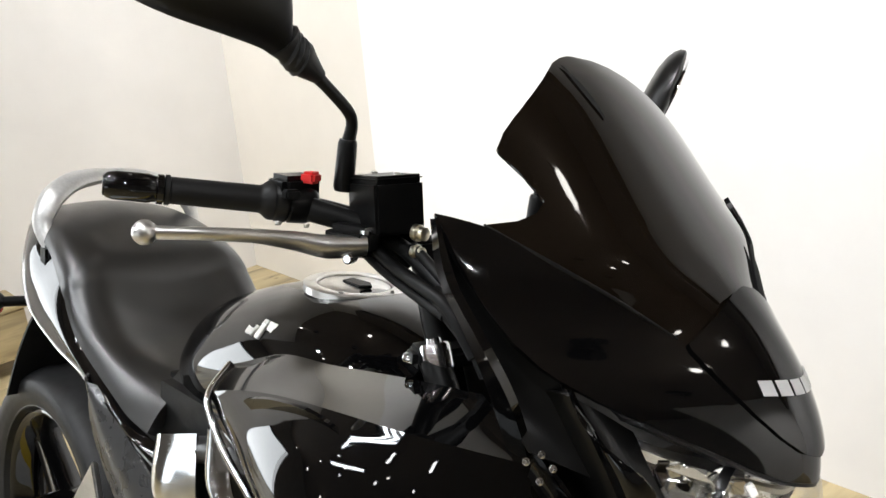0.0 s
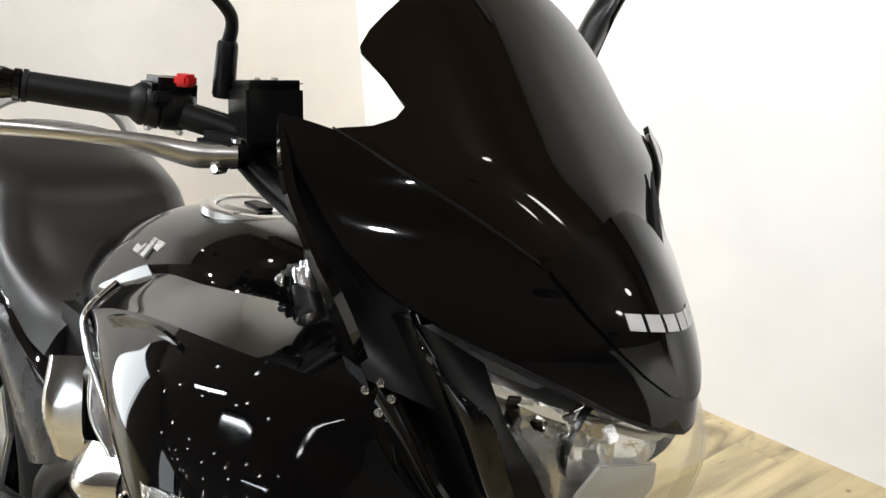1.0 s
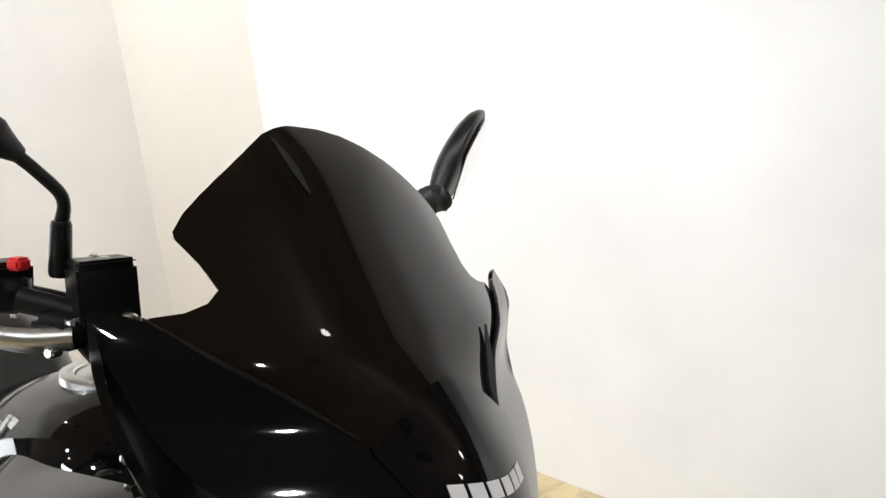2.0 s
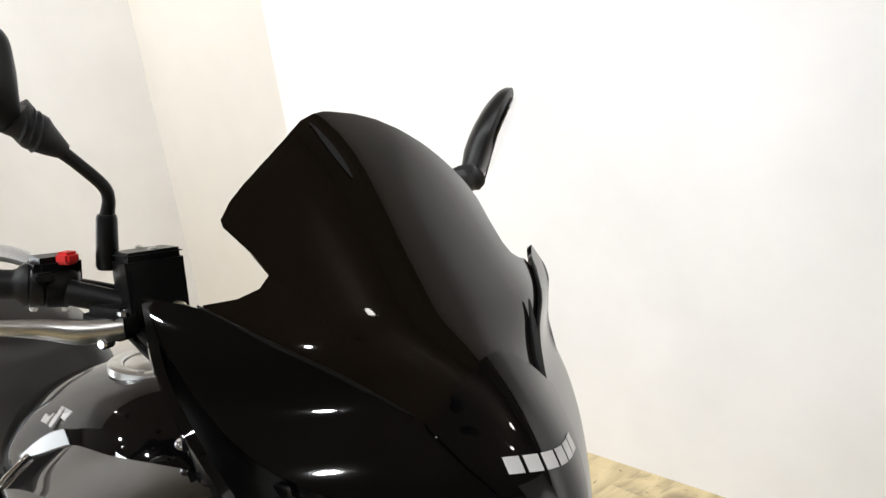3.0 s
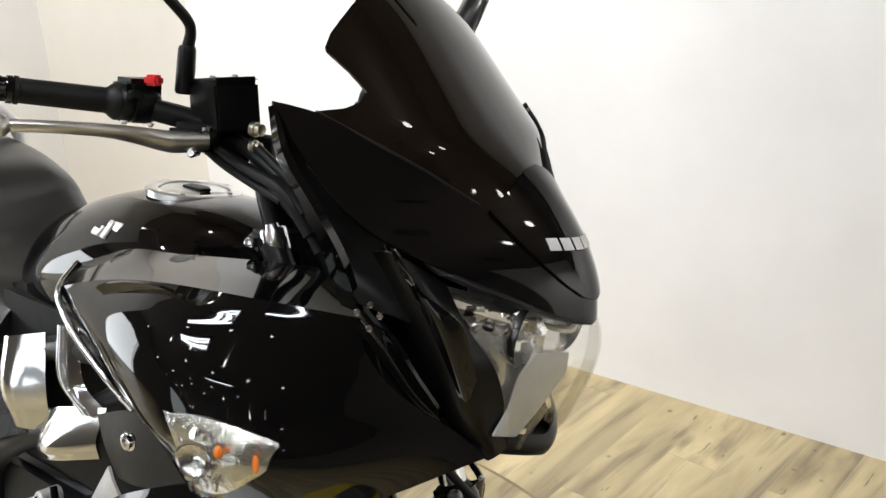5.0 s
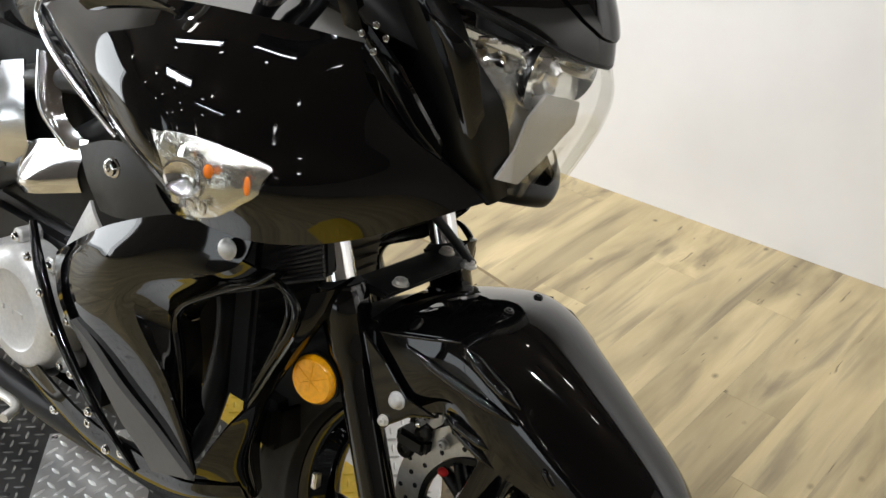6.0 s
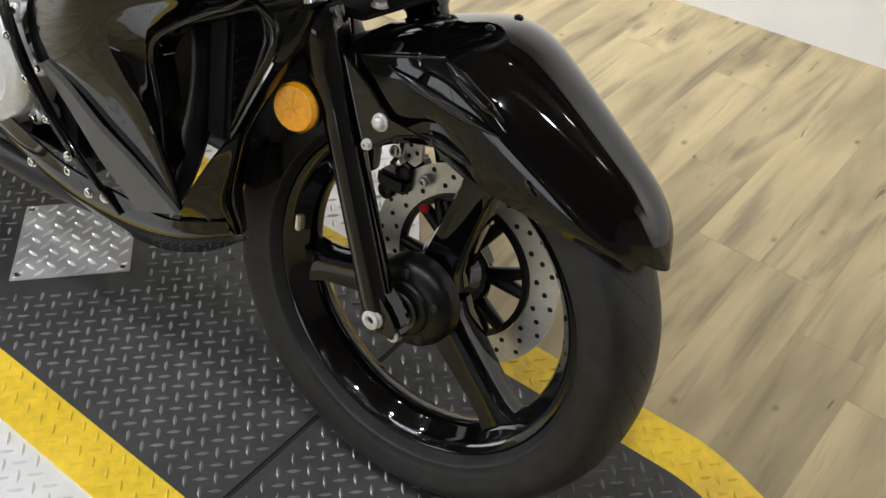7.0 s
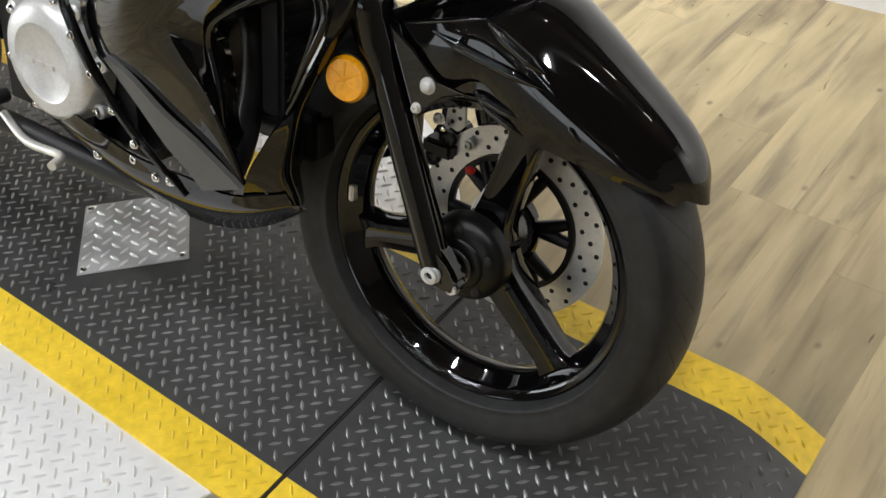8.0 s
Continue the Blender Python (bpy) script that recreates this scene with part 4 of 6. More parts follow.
def front_cowl():
    # smoked screen, with a bite out of each side edge
    heights = [1.000, 1.05, 1.09, 1.120, 1.130, 1.135, 1.139, 1.146, 1.156, 1.175, 1.193, 1.197, 1.211, 1.225, 1.240, 1.254, 1.267, 1.277, 1.2825, 1.285]
    near = [0.090, 0.128, 0.162, 0.182, 0.187, 0.185, 0.162, 0.145, 0.134, 0.139, 0.148, 0.1475, 0.1355, 0.119, 0.0985, 0.077, 0.055, 0.036, 0.018, 0.003]
    away = [0.086, 0.122, 0.155, 0.174, 0.180, 0.178, 0.160, 0.145, 0.140, 0.143, 0.149, 0.150, 0.145, 0.134, 0.119, 0.102, 0.081, 0.058, 0.034, 0.006]
    grid = []
    for z in sorted([q for q in np.linspace(1.0, 1.285, 58) if min(abs(q - h) for h in heights) > 0.0022] + heights):
        w0, w1 = lerp_at(heights, near, z), lerp_at(heights, away, z)
        grid.append([shell(-w0 + (w0 + w1) * u, z) for u in np.linspace(0, 1, 65)])
    scr = part("windscreen", sheet(grid, -0.0035), M_SMOKE, bike, "dark smoked windscreen with notched sides")
    # thin black strip laid just above the screen near its top
    rows = [[shell(y + wide * math.sin(math.pi * (0.08 + 0.84 * u)), z, 0.0014) for u, y, z in zip(np.linspace(0, 1, 16), np.linspace(-0.0300, -0.0285, 16), np.linspace(1.2740, 1.2270, 16))] for wide in (-0.0038, 0.0038)]
    part("dark_sliver", sheet(rows, 0.0004), M_GROOVE, scr)
    # cowl below the screen
    bounds = [(0.0, 0.936, 1.0), (0.035, 0.942, 1.02), (0.065, 0.955, 1.03), (0.078, 0.962, 1.046), (0.115, 0.980, 1.075), (0.155, 1.000, 1.103), (0.187, 1.022, 1.130), (0.206, 1.052, 1.136), (0.221, 1.105, 1.139)]
    cowl = part("front_cowl", sheet(shell_rows(bounds, 0.005), -0.006), M_GLOSS, bike, "glossy black upper cowl")
    # centre panel with the maker's lettering
    bounds = [(0.0, 0.957, 1.087), (0.018, 0.962, 1.083), (0.035, 0.975, 1.073), (0.050, 0.992, 1.063), (0.065, 1.014, 1.053), (0.078, 1.040, 1.0445)]
    mid = part("nose_panel", sheet(shell_rows(bounds, 0.010), -0.006), M_GLOSS, cowl, "glossy black nose panel with white lettering bars")
    # lettering: six plain bars
    for k in range(6):
        y0 = -0.041 + k * 0.0145
        rows = [[shell(y, z, 0.0115) for y in np.linspace(y0, y0 + 0.0115, 4)] for z in np.linspace(1.007, 1.0185, 4)]
        part("letter_bar", sheet(rows, -0.0006), M_WHITE, mid)
    # side vents between screen and cowl
    for s in (-1, 1):
        part("vent_lip", tube([shell(s * y, z, 0.004) for y, z in ((0.080, 1.050), (0.118, 1.080), (0.156, 1.106), (0.190, 1.133))], [0.001, 0.0022, 0.0022, 0.001], 8), M_SATIN, cowl)
    # black tube laid on the cowl in place of a gap's shade
    for s in (1,):
        part("gap_shade", tube([shell(s * y, z, 0.004) for y, z in ((0.078, 1.046), (0.088, 1.062), (0.100, 1.085), (0.108, 1.110))], [0.001, 0.0045, 0.004, 0.001], 8), M_GROOVE, cowl)
    # under-nose lip
    rows = []
    for y in np.linspace(-0.13, 0.13, 33):
        z = lerp_at([0, 0.035, 0.065, 0.078, 0.115, 0.155], [0.936, 0.942, 0.955, 0.962, 0.980, 1.0], abs(y))
        p = shell(y, z, 0.004)
        rows.append([p, p + V((-0.022, 0, -0.002)), p + V((-0.05, 0, 0.012))])
    part("under_lip", sheet(rows, 0.003), M_SATIN, cowl)
    return cowl


front_cowl()


def headlamp():
    """The lens bulges between its upper rim and the chin; behind it sit reflector bowls and a bulb."""
    side = [(-0.045, 0.119, 0.964), (-0.014, 0.116, 0.938), (0.008, 0.106, 0.905), (0.014, 0.088, 0.866), (0.006, 0.070, 0.824), (-0.002, 0.058, 0.797)]
    mid = [(0.040, 0, 0.930), (0.046, 0, 0.908), (0.046, 0, 0.884), (0.036, 0, 0.858), (0.018, 0, 0.824), (0.000, 0, 0.790)]
    rows = []
    for (xs, ys, zs), (xm, _, zm) in zip(side, mid):
        p, q = V((xs, -ys, zs)), V((xm, 0, zm))
        rows.append([p, p.lerp(q, 0.35) + V((0.014, -0.012, 0)), p.lerp(q, 0.7) + V((0.010, -0.006, 0)), q])
    lens_rows = [[V((v.x, YC + v.y * (0.92 if v.y > 0 else 1.0), v.z)) for v in r] for r in net(both(rows), 5, 5)]
    lamp = part("headlamp", sheet([[V((p.x - 0.032, YC + (p.y - YC) * 0.96, p.z + 0.004)) for p in r[:int(len(r) * 0.7)]] for r in lens_rows], 0.003), M_REFLECT, bike, "clear-lensed headlamp with silver reflector")
    lens = part("lens", sheet(lens_rows, 0.0025), M_CLEAR, lamp, "clear plastic lens")
    lens.visible_shadow = False
    for s in (-1, 1):
        part("reflector_bowl", lathe([(0.030, 0.034), (0.022, 0.031), (0.010, 0.022), (0.002, 0.010), (0, 0.0)], (-0.014, YC + (-0.066 if s < 0 else 0.022), 0.924), V((1, -0.25 * s, -0.1)), 28, cap=False), M_CHROME, lamp)
        part("bulb", ball((0.004, YC + (-0.066 if s < 0 else 0.022), 0.922), 0.007), M_CLEAR, lamp)
    # stepped mirror facets round the bowls
    for k in range(40):
        u, v = (k % 8) / 7, (k // 8) / 4
        at = V((-0.024 + 0.052 * u - 0.012 * v, -0.088 + 0.056 * u + 0.012 * v, 0.950 - 0.016 * u - 0.052 * v))
        part("mirror_facet", box((-0.002, -0.0055, -0.0065), (0.002, 0.0055, 0.0065), 0.001, m=Matrix.Translation(at) @ pose(0, 0, 0, 24 * math.sin(2.1 * k), 28 * math.cos(1.3 * k), -35 + 26 * math.sin(3.7 * k))), M_CHROME if k % 2 == 0 else M_REFLECT, lamp)
    # frosted plate across the lower half and a pale rim under the nose
    outline = [(-0.038, 0.908), (0.044, 0.891), (0.055, 0.863), (0.0, 0.830), (-0.026, 0.806), (-0.070, 0.819), (-0.053, 0.849), (-0.054, 0.884)]
    bm = bmesh.new()
    rows = [[V((0.010 + 0.20 * (z - 0.80) - back_off - 0.1 * abs(y), y, z)) for y, z in outline] for back_off in (0.0, 0.003)]
    grid_faces(bm, rows, True, True)
    bmesh.ops.bevel(bm, geom=list(bm.edges), offset=0.0012, segments=2, affect="EDGES", clamp_overlap=True)
    part("light_guide", bm, M_FROST, lamp, "frosted grey plate inside the lamp")
    strip = [[p + V((-0.007, 0, -0.002)) for p in lens_rows[0]], [p + V((-0.005, 0, 0)) for p in lens_rows[1]], [p + V((-0.006, 0, 0)) for p in lens_rows[2]]]
    part("lamp_rim", sheet(strip, 0.002), M_BEIGE, lamp, "pale beige rim along the lamp's top")
    part("projector_ring", lathe([(0, 0.024), (0.012, 0.026), (0.012, 0.022), (0, 0.018)], (-0.014, YC, 0.858), V((1, 0, -0.3)), 32, close=True), M_CHROME, lamp)
    part("projector", ball((-0.010, YC, 0.858), 0.019), M_SATIN, lamp)
    # chin lip under the lens
    rows = []
    for y in np.linspace(-0.082, 0.082, 21):
        a = abs(y) / 0.082
        x, z = 0.016 - 0.045 * a ** 1.6, 0.786 + 0.016 * a
        rows.append([V((x, YC + y, z + 0.012)), V((x + 0.006, YC + y, z)), V((x - 0.004, YC + y, z - 0.010)), V((x - 0.030, YC + y, z - 0.006))])
    part("chin_lip", sheet(net(rows, 1, 4), 0.003), M_SATIN, lamp, "satin black chin lip")


headlamp()


# ---- side cowls ----
def side_cowl(s):
    """One flank: a flat upper facet, a bulging side and the hollow beside the lamp."""
    q = lambda rows: [[V((x, y if s < 0 else YC + (YC - y) * lerp_at([-0.2, -0.03], [0.84, 0.62], x), z)) for x, y, z in r] for r in rows]
    crease = [(-0.5755, -0.1961, 0.8699), (-0.4931, -0.2034, 0.8968), (-0.4005, -0.2105, 0.9186), (-0.3032, -0.2131, 0.9328), (-0.2066, -0.1958, 0.9371), (-0.1159, -0.1414, 0.9291)]
    upper = [(-0.610, -0.140, 0.891), (-0.508, -0.140, 0.925), (-0.4250, -0.136, 0.9350), (-0.3575, -0.125, 0.9430), (-0.2960, -0.112, 0.9490), (-0.2220, -0.104, 0.9560)]
    between = [tuple((V(a) + V(b)) / 2 + V((0, 0, 0.001))) for a, b in zip(upper, crease)]
    top = q([upper, between, crease])
    flank = q([crease,
               [(-0.5748, -0.1968, 0.8562), (-0.4854, -0.2144, 0.8825), (-0.3904, -0.2271, 0.9026), (-0.2942, -0.2285, 0.9155), (-0.2008, -0.2055, 0.9199), (-0.1146, -0.1469, 0.9148)],
               [(-0.5572, -0.1975, 0.8411), (-0.4629, -0.2273, 0.8654), (-0.3680, -0.2445, 0.8828), (-0.2753, -0.2426, 0.8935), (-0.1874, -0.2120, 0.8980), (-0.1072, -0.1475, 0.8967)],
               [(-0.5032, -0.2050, 0.8192), (-0.4081, -0.2461, 0.8384), (-0.3183, -0.2628, 0.8499), (-0.2344, -0.2521, 0.8566), (-0.1568, -0.2102, 0.8615), (-0.0860, -0.1359, 0.8675)],
               [(-0.4399, -0.2197, 0.7999), (-0.3492, -0.2587, 0.8122), (-0.2676, -0.2677, 0.8171), (-0.1933, -0.2485, 0.8200), (-0.1246, -0.1988, 0.8261), (-0.0597, -0.1129, 0.8408)],
               [(-0.3801, -0.2320, 0.7781), (-0.2968, -0.2622, 0.7814), (-0.2245, -0.2645, 0.7787), (-0.1588, -0.2430, 0.7781), (-0.0955, -0.1889, 0.7875), (-0.0303, -0.0817, 0.8148)],
               [(-0.3636, -0.2119, 0.7448), (-0.2880, -0.2335, 0.7352), (-0.2218, -0.2343, 0.7234), (-0.1572, -0.2094, 0.7209), (-0.0868, -0.1540, 0.7392), (-0.0029, -0.0630, 0.7901)]])
    ob = part("side_cowl", sheet(net(top, 6, 8), 0.004), M_GLOSS, bike, "glossy black side cowl", angle=30)
    part("flank", sheet(net(flank, 6, 8), 0.004), M_GLOSS, ob)
    # leaf-shaped dent under the crease
    leaf = q([[(-0.452, -0.2245, 0.9040), (-0.400, -0.2265, 0.9185), (-0.342, -0.2275, 0.9265), (-0.297, -0.2265, 0.9225), (-0.2710, -0.2235, 0.9055)],
              [(-0.456, -0.2240, 0.9010), (-0.415, -0.2200, 0.9010), (-0.362, -0.2180, 0.9030), (-0.312, -0.2190, 0.9050), (-0.2735, -0.2230, 0.9030)],
              [(-0.460, -0.2230, 0.8980), (-0.430, -0.2160, 0.8830), (-0.382, -0.2130, 0.8790), (-0.331, -0.2150, 0.8850), (-0.2790, -0.2220, 0.8985)]])
    part("dent", sheet(net(leaf, 5, 5), 0.004), M_GLOSS, ob)
    # hollow between flank and lamp, with a fin down the middle
    hollow = q([[(-0.1550, -0.1650, 0.9850), (-0.1150, -0.1500, 1.0000), (-0.0750, -0.1500, 1.0060), (-0.0480, -0.1000, 0.9750)],
                [(-0.1159, -0.1414, 0.9291), (-0.1050, -0.1300, 0.9450), (-0.0450, -0.1350, 0.9550), (-0.0200, -0.0960, 0.9350)],
                [(-0.0860, -0.1359, 0.8675), (-0.0920, -0.1120, 0.9000), (-0.0220, -0.1200, 0.9050), (0.0080, -0.0850, 0.9000)],
                [(-0.0597, -0.1129, 0.8408), (-0.0750, -0.0980, 0.8620), (-0.0120, -0.1050, 0.8620), (0.0120, -0.0660, 0.8620)],
                [(-0.0303, -0.0817, 0.8148), (-0.0500, -0.0860, 0.8300), (-0.0060, -0.0850, 0.8280), (0.0060, -0.0480, 0.8220)],
                [(-0.0029, -0.0630, 0.7901), (0.0000, -0.0580, 0.7880), (0.0020, -0.0500, 0.7900), (0.0040, -0.0360, 0.7950)]])
    part("hollow_panel", sheet([[p - X * (0.07 if s > 0 else 0.0) for p in r] for r in net(hollow, 6, 6)], 0.003), M_SATIN, ob)
    away = X * (0.07 if s > 0 else 0.0)
    ridge = q([[(-0.1190, -0.1480, 0.9190), (-0.1170, -0.1460, 0.9330), (-0.1115, -0.1520, 0.9500)],
               [(-0.0860, -0.1370, 0.8830), (-0.0870, -0.1330, 0.8960), (-0.0760, -0.1460, 0.9190)],
               [(-0.0580, -0.1200, 0.8485), (-0.0610, -0.1200, 0.8600), (-0.0490, -0.1360, 0.8830)],
               [(-0.0400, -0.1000, 0.8290), (-0.0400, -0.1020, 0.8330), (-0.0345, -0.1130, 0.8470)]])
    part("ridge", sheet([[p - away for p in r] for r in net(ridge, 6, 5)], 0.004), M_GLOSS, ob)
    blade = q([[(-0.0860, -0.1500, 1.0150), (-0.0720, -0.1520, 0.9980), (-0.0560, -0.1490, 0.9800)],
               [(-0.0420, -0.1380, 0.9470), (-0.0240, -0.1400, 0.9480), (-0.0060, -0.1300, 0.9490)],
               [(-0.0190, -0.1180, 0.8870), (-0.0080, -0.1200, 0.8940), (0.0000, -0.1100, 0.9060)],
               [(-0.0130, -0.0880, 0.8330), (-0.0060, -0.0900, 0.8450), (-0.0010, -0.0860, 0.8640)]])
    part("blade", sheet([[p - away for p in r] for r in net(blade, 6, 5)], 0.004), M_GLOSS, ob)
    # inner strut from cowl to flank
    strut = q([[(-0.215, -0.196, 1.135), (-0.200, -0.204, 1.138)], [(-0.196, -0.200, 1.088), (-0.176, -0.208, 1.090)], [(-0.160, -0.198, 1.045), (-0.135, -0.206, 1.046)], [(-0.142, -0.184, 1.000), (-0.112, -0.188, 0.998)], [(-0.130, -0.165, 0.945), (-0.108, -0.160, 0.940)]])
    part("strut", sheet(net(strut, 6, 3), 0.008), M_GLOSS, ob)
    inner = q([[(-0.20, -0.196, 1.13), (-0.12, -0.15, 1.06)], [(-0.18, -0.192, 1.07), (-0.10, -0.145, 1.02)], [(-0.14, -0.178, 1.00), (-0.08, -0.135, 0.97)], [(-0.10, -0.17, 0.955), (-0.06, -0.12, 0.93)]])
    part("inner_panel", sheet(net(inner, 5, 4), 0.003), M_SATIN, ob)
    for k, (x, y, z) in enumerate(((-0.106, -0.166, 0.943), (-0.093, -0.162, 0.953), (-0.083, -0.158, 0.943), (-0.094, -0.160, 0.928))):
        bolt_head(V((x, y if s < 0 else 2 * YC - y, z)), V((0.3, s, 0.2)), 0.0028, 0.004, M_CHROME, ob, "inner_screw")
    # bright bead along the rear edge
    edge = [V((x, y if s < 0 else 2 * YC - y, z)) for x, y, z in ((-0.606, -0.152, 0.888), (-0.575, -0.198, 0.868), (-0.548, -0.208, 0.843), (-0.505, -0.214, 0.818), (-0.448, -0.217, 0.790), (-0.40, -0.212, 0.762))]
    part("edge_bead", tube(edge, 0.0045, 10), M_CHROME, ob, "bright rear edge bead")
    # turn signal set into the flank
    lens = q([[(-0.271, -0.277, 0.816), (-0.212, -0.270, 0.823), (-0.167, -0.252, 0.817), (-0.139, -0.233, 0.807)],
              [(-0.253, -0.280, 0.796), (-0.205, -0.278, 0.802), (-0.167, -0.262, 0.804), (-0.139, -0.236, 0.801)],
              [(-0.247, -0.270, 0.765), (-0.204, -0.278, 0.775), (-0.167, -0.267, 0.781), (-0.146, -0.246, 0.781)],
              [(-0.238, -0.258, 0.733), (-0.211, -0.264, 0.739), (-0.185, -0.262, 0.748), (-0.169, -0.257, 0.760)]])
    sig = part("turn_signal", sheet([[p - Y * s * 0.009 - X * 0.003 for p in r] for r in net(lens, 3, 4)], 0.003), M_SIGNAL, bike, "clear turn signal set into the side cowl")
    glass = part("lens", sheet(net(lens, 5, 5), 0.002), M_CLEAR, sig, "clear ribbed turn signal lens")
    glass.visible_shadow = False
    at = lambda x, y, z: (x, y if s < 0 else YC + (YC - y) * 0.84, z)
    part("bulb", ball(at(-0.182, -0.272, 0.800), 0.0055, None, (1, 0.8, 1.3)), M_AMBERBULB, sig, "amber bulb")
    part("side_amber", ball(at(-0.150, -0.252, 0.792), 0.0045, None, (1.0, 0.4, 2.2)), M_AMBERBULB, sig)
    part("bowl", lathe([(0.010, 0.020), (0.005, 0.017), (0.001, 0.010), (0, 0)], at(-0.205, -0.277, 0.790), V((0.35, s, 0)), 20, cap=False), M_CHROME, sig)
    for k in range(16):
        u, v = (k % 4) / 3, (k // 4) / 3
        x, z = -0.246 + 0.040 * u + 0.012 * v, 0.806 - 0.052 * v + 0.004 * u
        part("facet", box((-0.0055, -0.0015, -0.0055), (0.0055, 0.0015, 0.0055), 0.001, m=Matrix.Translation(at(x, -0.2725 + 0.008 * (u - 0.5) ** 2 + 0.012 * max(0, v - 0.5), z)) @ pose(0, 0, 0, 24 * math.sin(2.3 * k), 20 * math.cos(1.7 * k), 12 - 24 * u)), M_CHROME, sig)
    bolt_head(V((-0.386, s * 0.226, 0.732)), Y * s, 0.0095, 0.008, M_CHROME, ob, "panel_bolt")
    return ob


for side in (-1, 1):
    side_cowl(side)


def belly(s):
    """The lower cowl: an outer panel folded round a dark scoop, a chin beside the wheel and a keel under the engine."""
    q = lambda rows: [[V((x, y if s < 0 else YC + (YC - y) * lerp_at([-0.2, -0.03], [0.84, 0.62], x), z)) for x, y, z in r] for r in rows]
    rows = q([[(-0.556, -0.184, 0.556), (-0.485, -0.200, 0.604), (-0.410, -0.208, 0.652), (-0.285, -0.212, 0.708), (-0.185, -0.204, 0.716)],
              [(-0.552, -0.189, 0.530), (-0.488, -0.207, 0.580), (-0.412, -0.216, 0.622), (-0.300, -0.219, 0.664), (-0.192, -0.210, 0.688)],
              [(-0.534, -0.194, 0.496), (-0.478, -0.211, 0.545), (-0.420, -0.220, 0.590), (-0.342, -0.222, 0.622), (-0.228, -0.216, 0.660)],
              [(-0.500, -0.197, 0.470), (-0.455, -0.211, 0.515), (-0.415, -0.218, 0.550), (-0.375, -0.221, 0.582), (-0.322, -0.217, 0.610)],
              [(-0.455, -0.198, 0.462), (-0.430, -0.207, 0.488), (-0.405, -0.213, 0.515), (-0.380, -0.216, 0.540), (-0.355, -0.214, 0.562)],
              [(-0.400, -0.198, 0.440), (-0.378, -0.203, 0.460), (-0.352, -0.207, 0.480), (-0.325, -0.209, 0.490), (-0.302, -0.206, 0.490)],
              [(-0.335, -0.196, 0.402), (-0.318, -0.198, 0.412), (-0.298, -0.200, 0.420), (-0.282, -0.201, 0.424), (-0.270, -0.199, 0.425)],
              [(-0.268, -0.192, 0.366), (-0.264, -0.193, 0.370), (-0.260, -0.195, 0.374), (-0.257, -0.196, 0.377), (-0.254, -0.195, 0.380)]])
    ob = part("lower_cowl", sheet(net(rows, 6, 6), 0.004), M_GLOSS, bike, "glossy black lower cowl with a dark scoop")
    # black bracket plate above the panel, and behind it a silver plate imitating a white reflection
    bracket = q([[(-0.530, -0.172, 0.706), (-0.440, -0.188, 0.742), (-0.352, -0.196, 0.752)], [(-0.500, -0.180, 0.672), (-0.430, -0.193, 0.698), (-0.345, -0.200, 0.718)], [(-0.470, -0.182, 0.642), (-0.410, -0.196, 0.656), (-0.300, -0.204, 0.690)]])
    part("bracket_plate", sheet(net(bracket, 4, 5), 0.004), M_SATIN, ob)
    lug = q([[(-0.560, -0.170, 0.556), (-0.505, -0.172, 0.642)], [(-0.535, -0.178, 0.560), (-0.485, -0.180, 0.632)], [(-0.505, -0.180, 0.575), (-0.468, -0.182, 0.618)]])
    part("reflection_plate", sheet(net(lug, 4, 4), 0.004), M_SILVER, ob, "silver plate imitating a white reflection")
    # satin lower band
    band = q([[(-0.492, -0.208, 0.489), (-0.484, -0.211, 0.494)], [(-0.441, -0.208, 0.447), (-0.437, -0.214, 0.480)], [(-0.388, -0.206, 0.397), (-0.384, -0.212, 0.447)], [(-0.350, -0.203, 0.368), (-0.322, -0.209, 0.418)], [(-0.328, -0.200, 0.346), (-0.254, -0.203, 0.376)]])
    part("lower_band", sheet(net(band, 6, 4), 0.008), M_BAND, ob, "satin black lower edge band")
    # wall of the scoop, from the fold inwards to the rim of the opening
    fold = [(-0.192, -0.210, 0.688), (-0.228, -0.216, 0.660), (-0.262, -0.218, 0.647), (-0.322, -0.217, 0.610), (-0.350, -0.216, 0.585), (-0.355, -0.214, 0.562), (-0.338, -0.212, 0.535), (-0.302, -0.206, 0.490), (-0.270, -0.199, 0.425), (-0.254, -0.195, 0.380)]
    mouth = [(-0.182, -0.168, 0.668), (-0.204, -0.174, 0.648), (-0.234, -0.177, 0.632), (-0.290, -0.184, 0.596), (-0.312, -0.184, 0.575), (-0.322, -0.181, 0.550), (-0.316, -0.180, 0.520), (-0.308, -0.180, 0.480), (-0.302, -0.179, 0.425), (-0.290, -0.172, 0.405)]
    deep = [(-0.196, -0.124, 0.650), (-0.212, -0.124, 0.632), (-0.240, -0.124, 0.616), (-0.310, -0.130, 0.576), (-0.330, -0.130, 0.556), (-0.338, -0.130, 0.535), (-0.332, -0.130, 0.510), (-0.326, -0.130, 0.470), (-0.322, -0.132, 0.430), (-0.312, -0.134, 0.412)]
    wall_rows = q([[a, tuple((V(a) + V(b)) / 2 + V((0.004, -0.004, 0))), b, c] for a, b, c in zip(fold, mouth, deep)])
    part("scoop", sheet(net(wall_rows, 5, 4), 0.003), M_GLOSS, ob)
    part("scoop_lip", tube(q([mouth])[0], [0.0025, 0.004, 0.004, 0.005, 0.006, 0.006, 0.006, 0.006, 0.005, 0.003], 12, 60), M_GLOSS, ob)
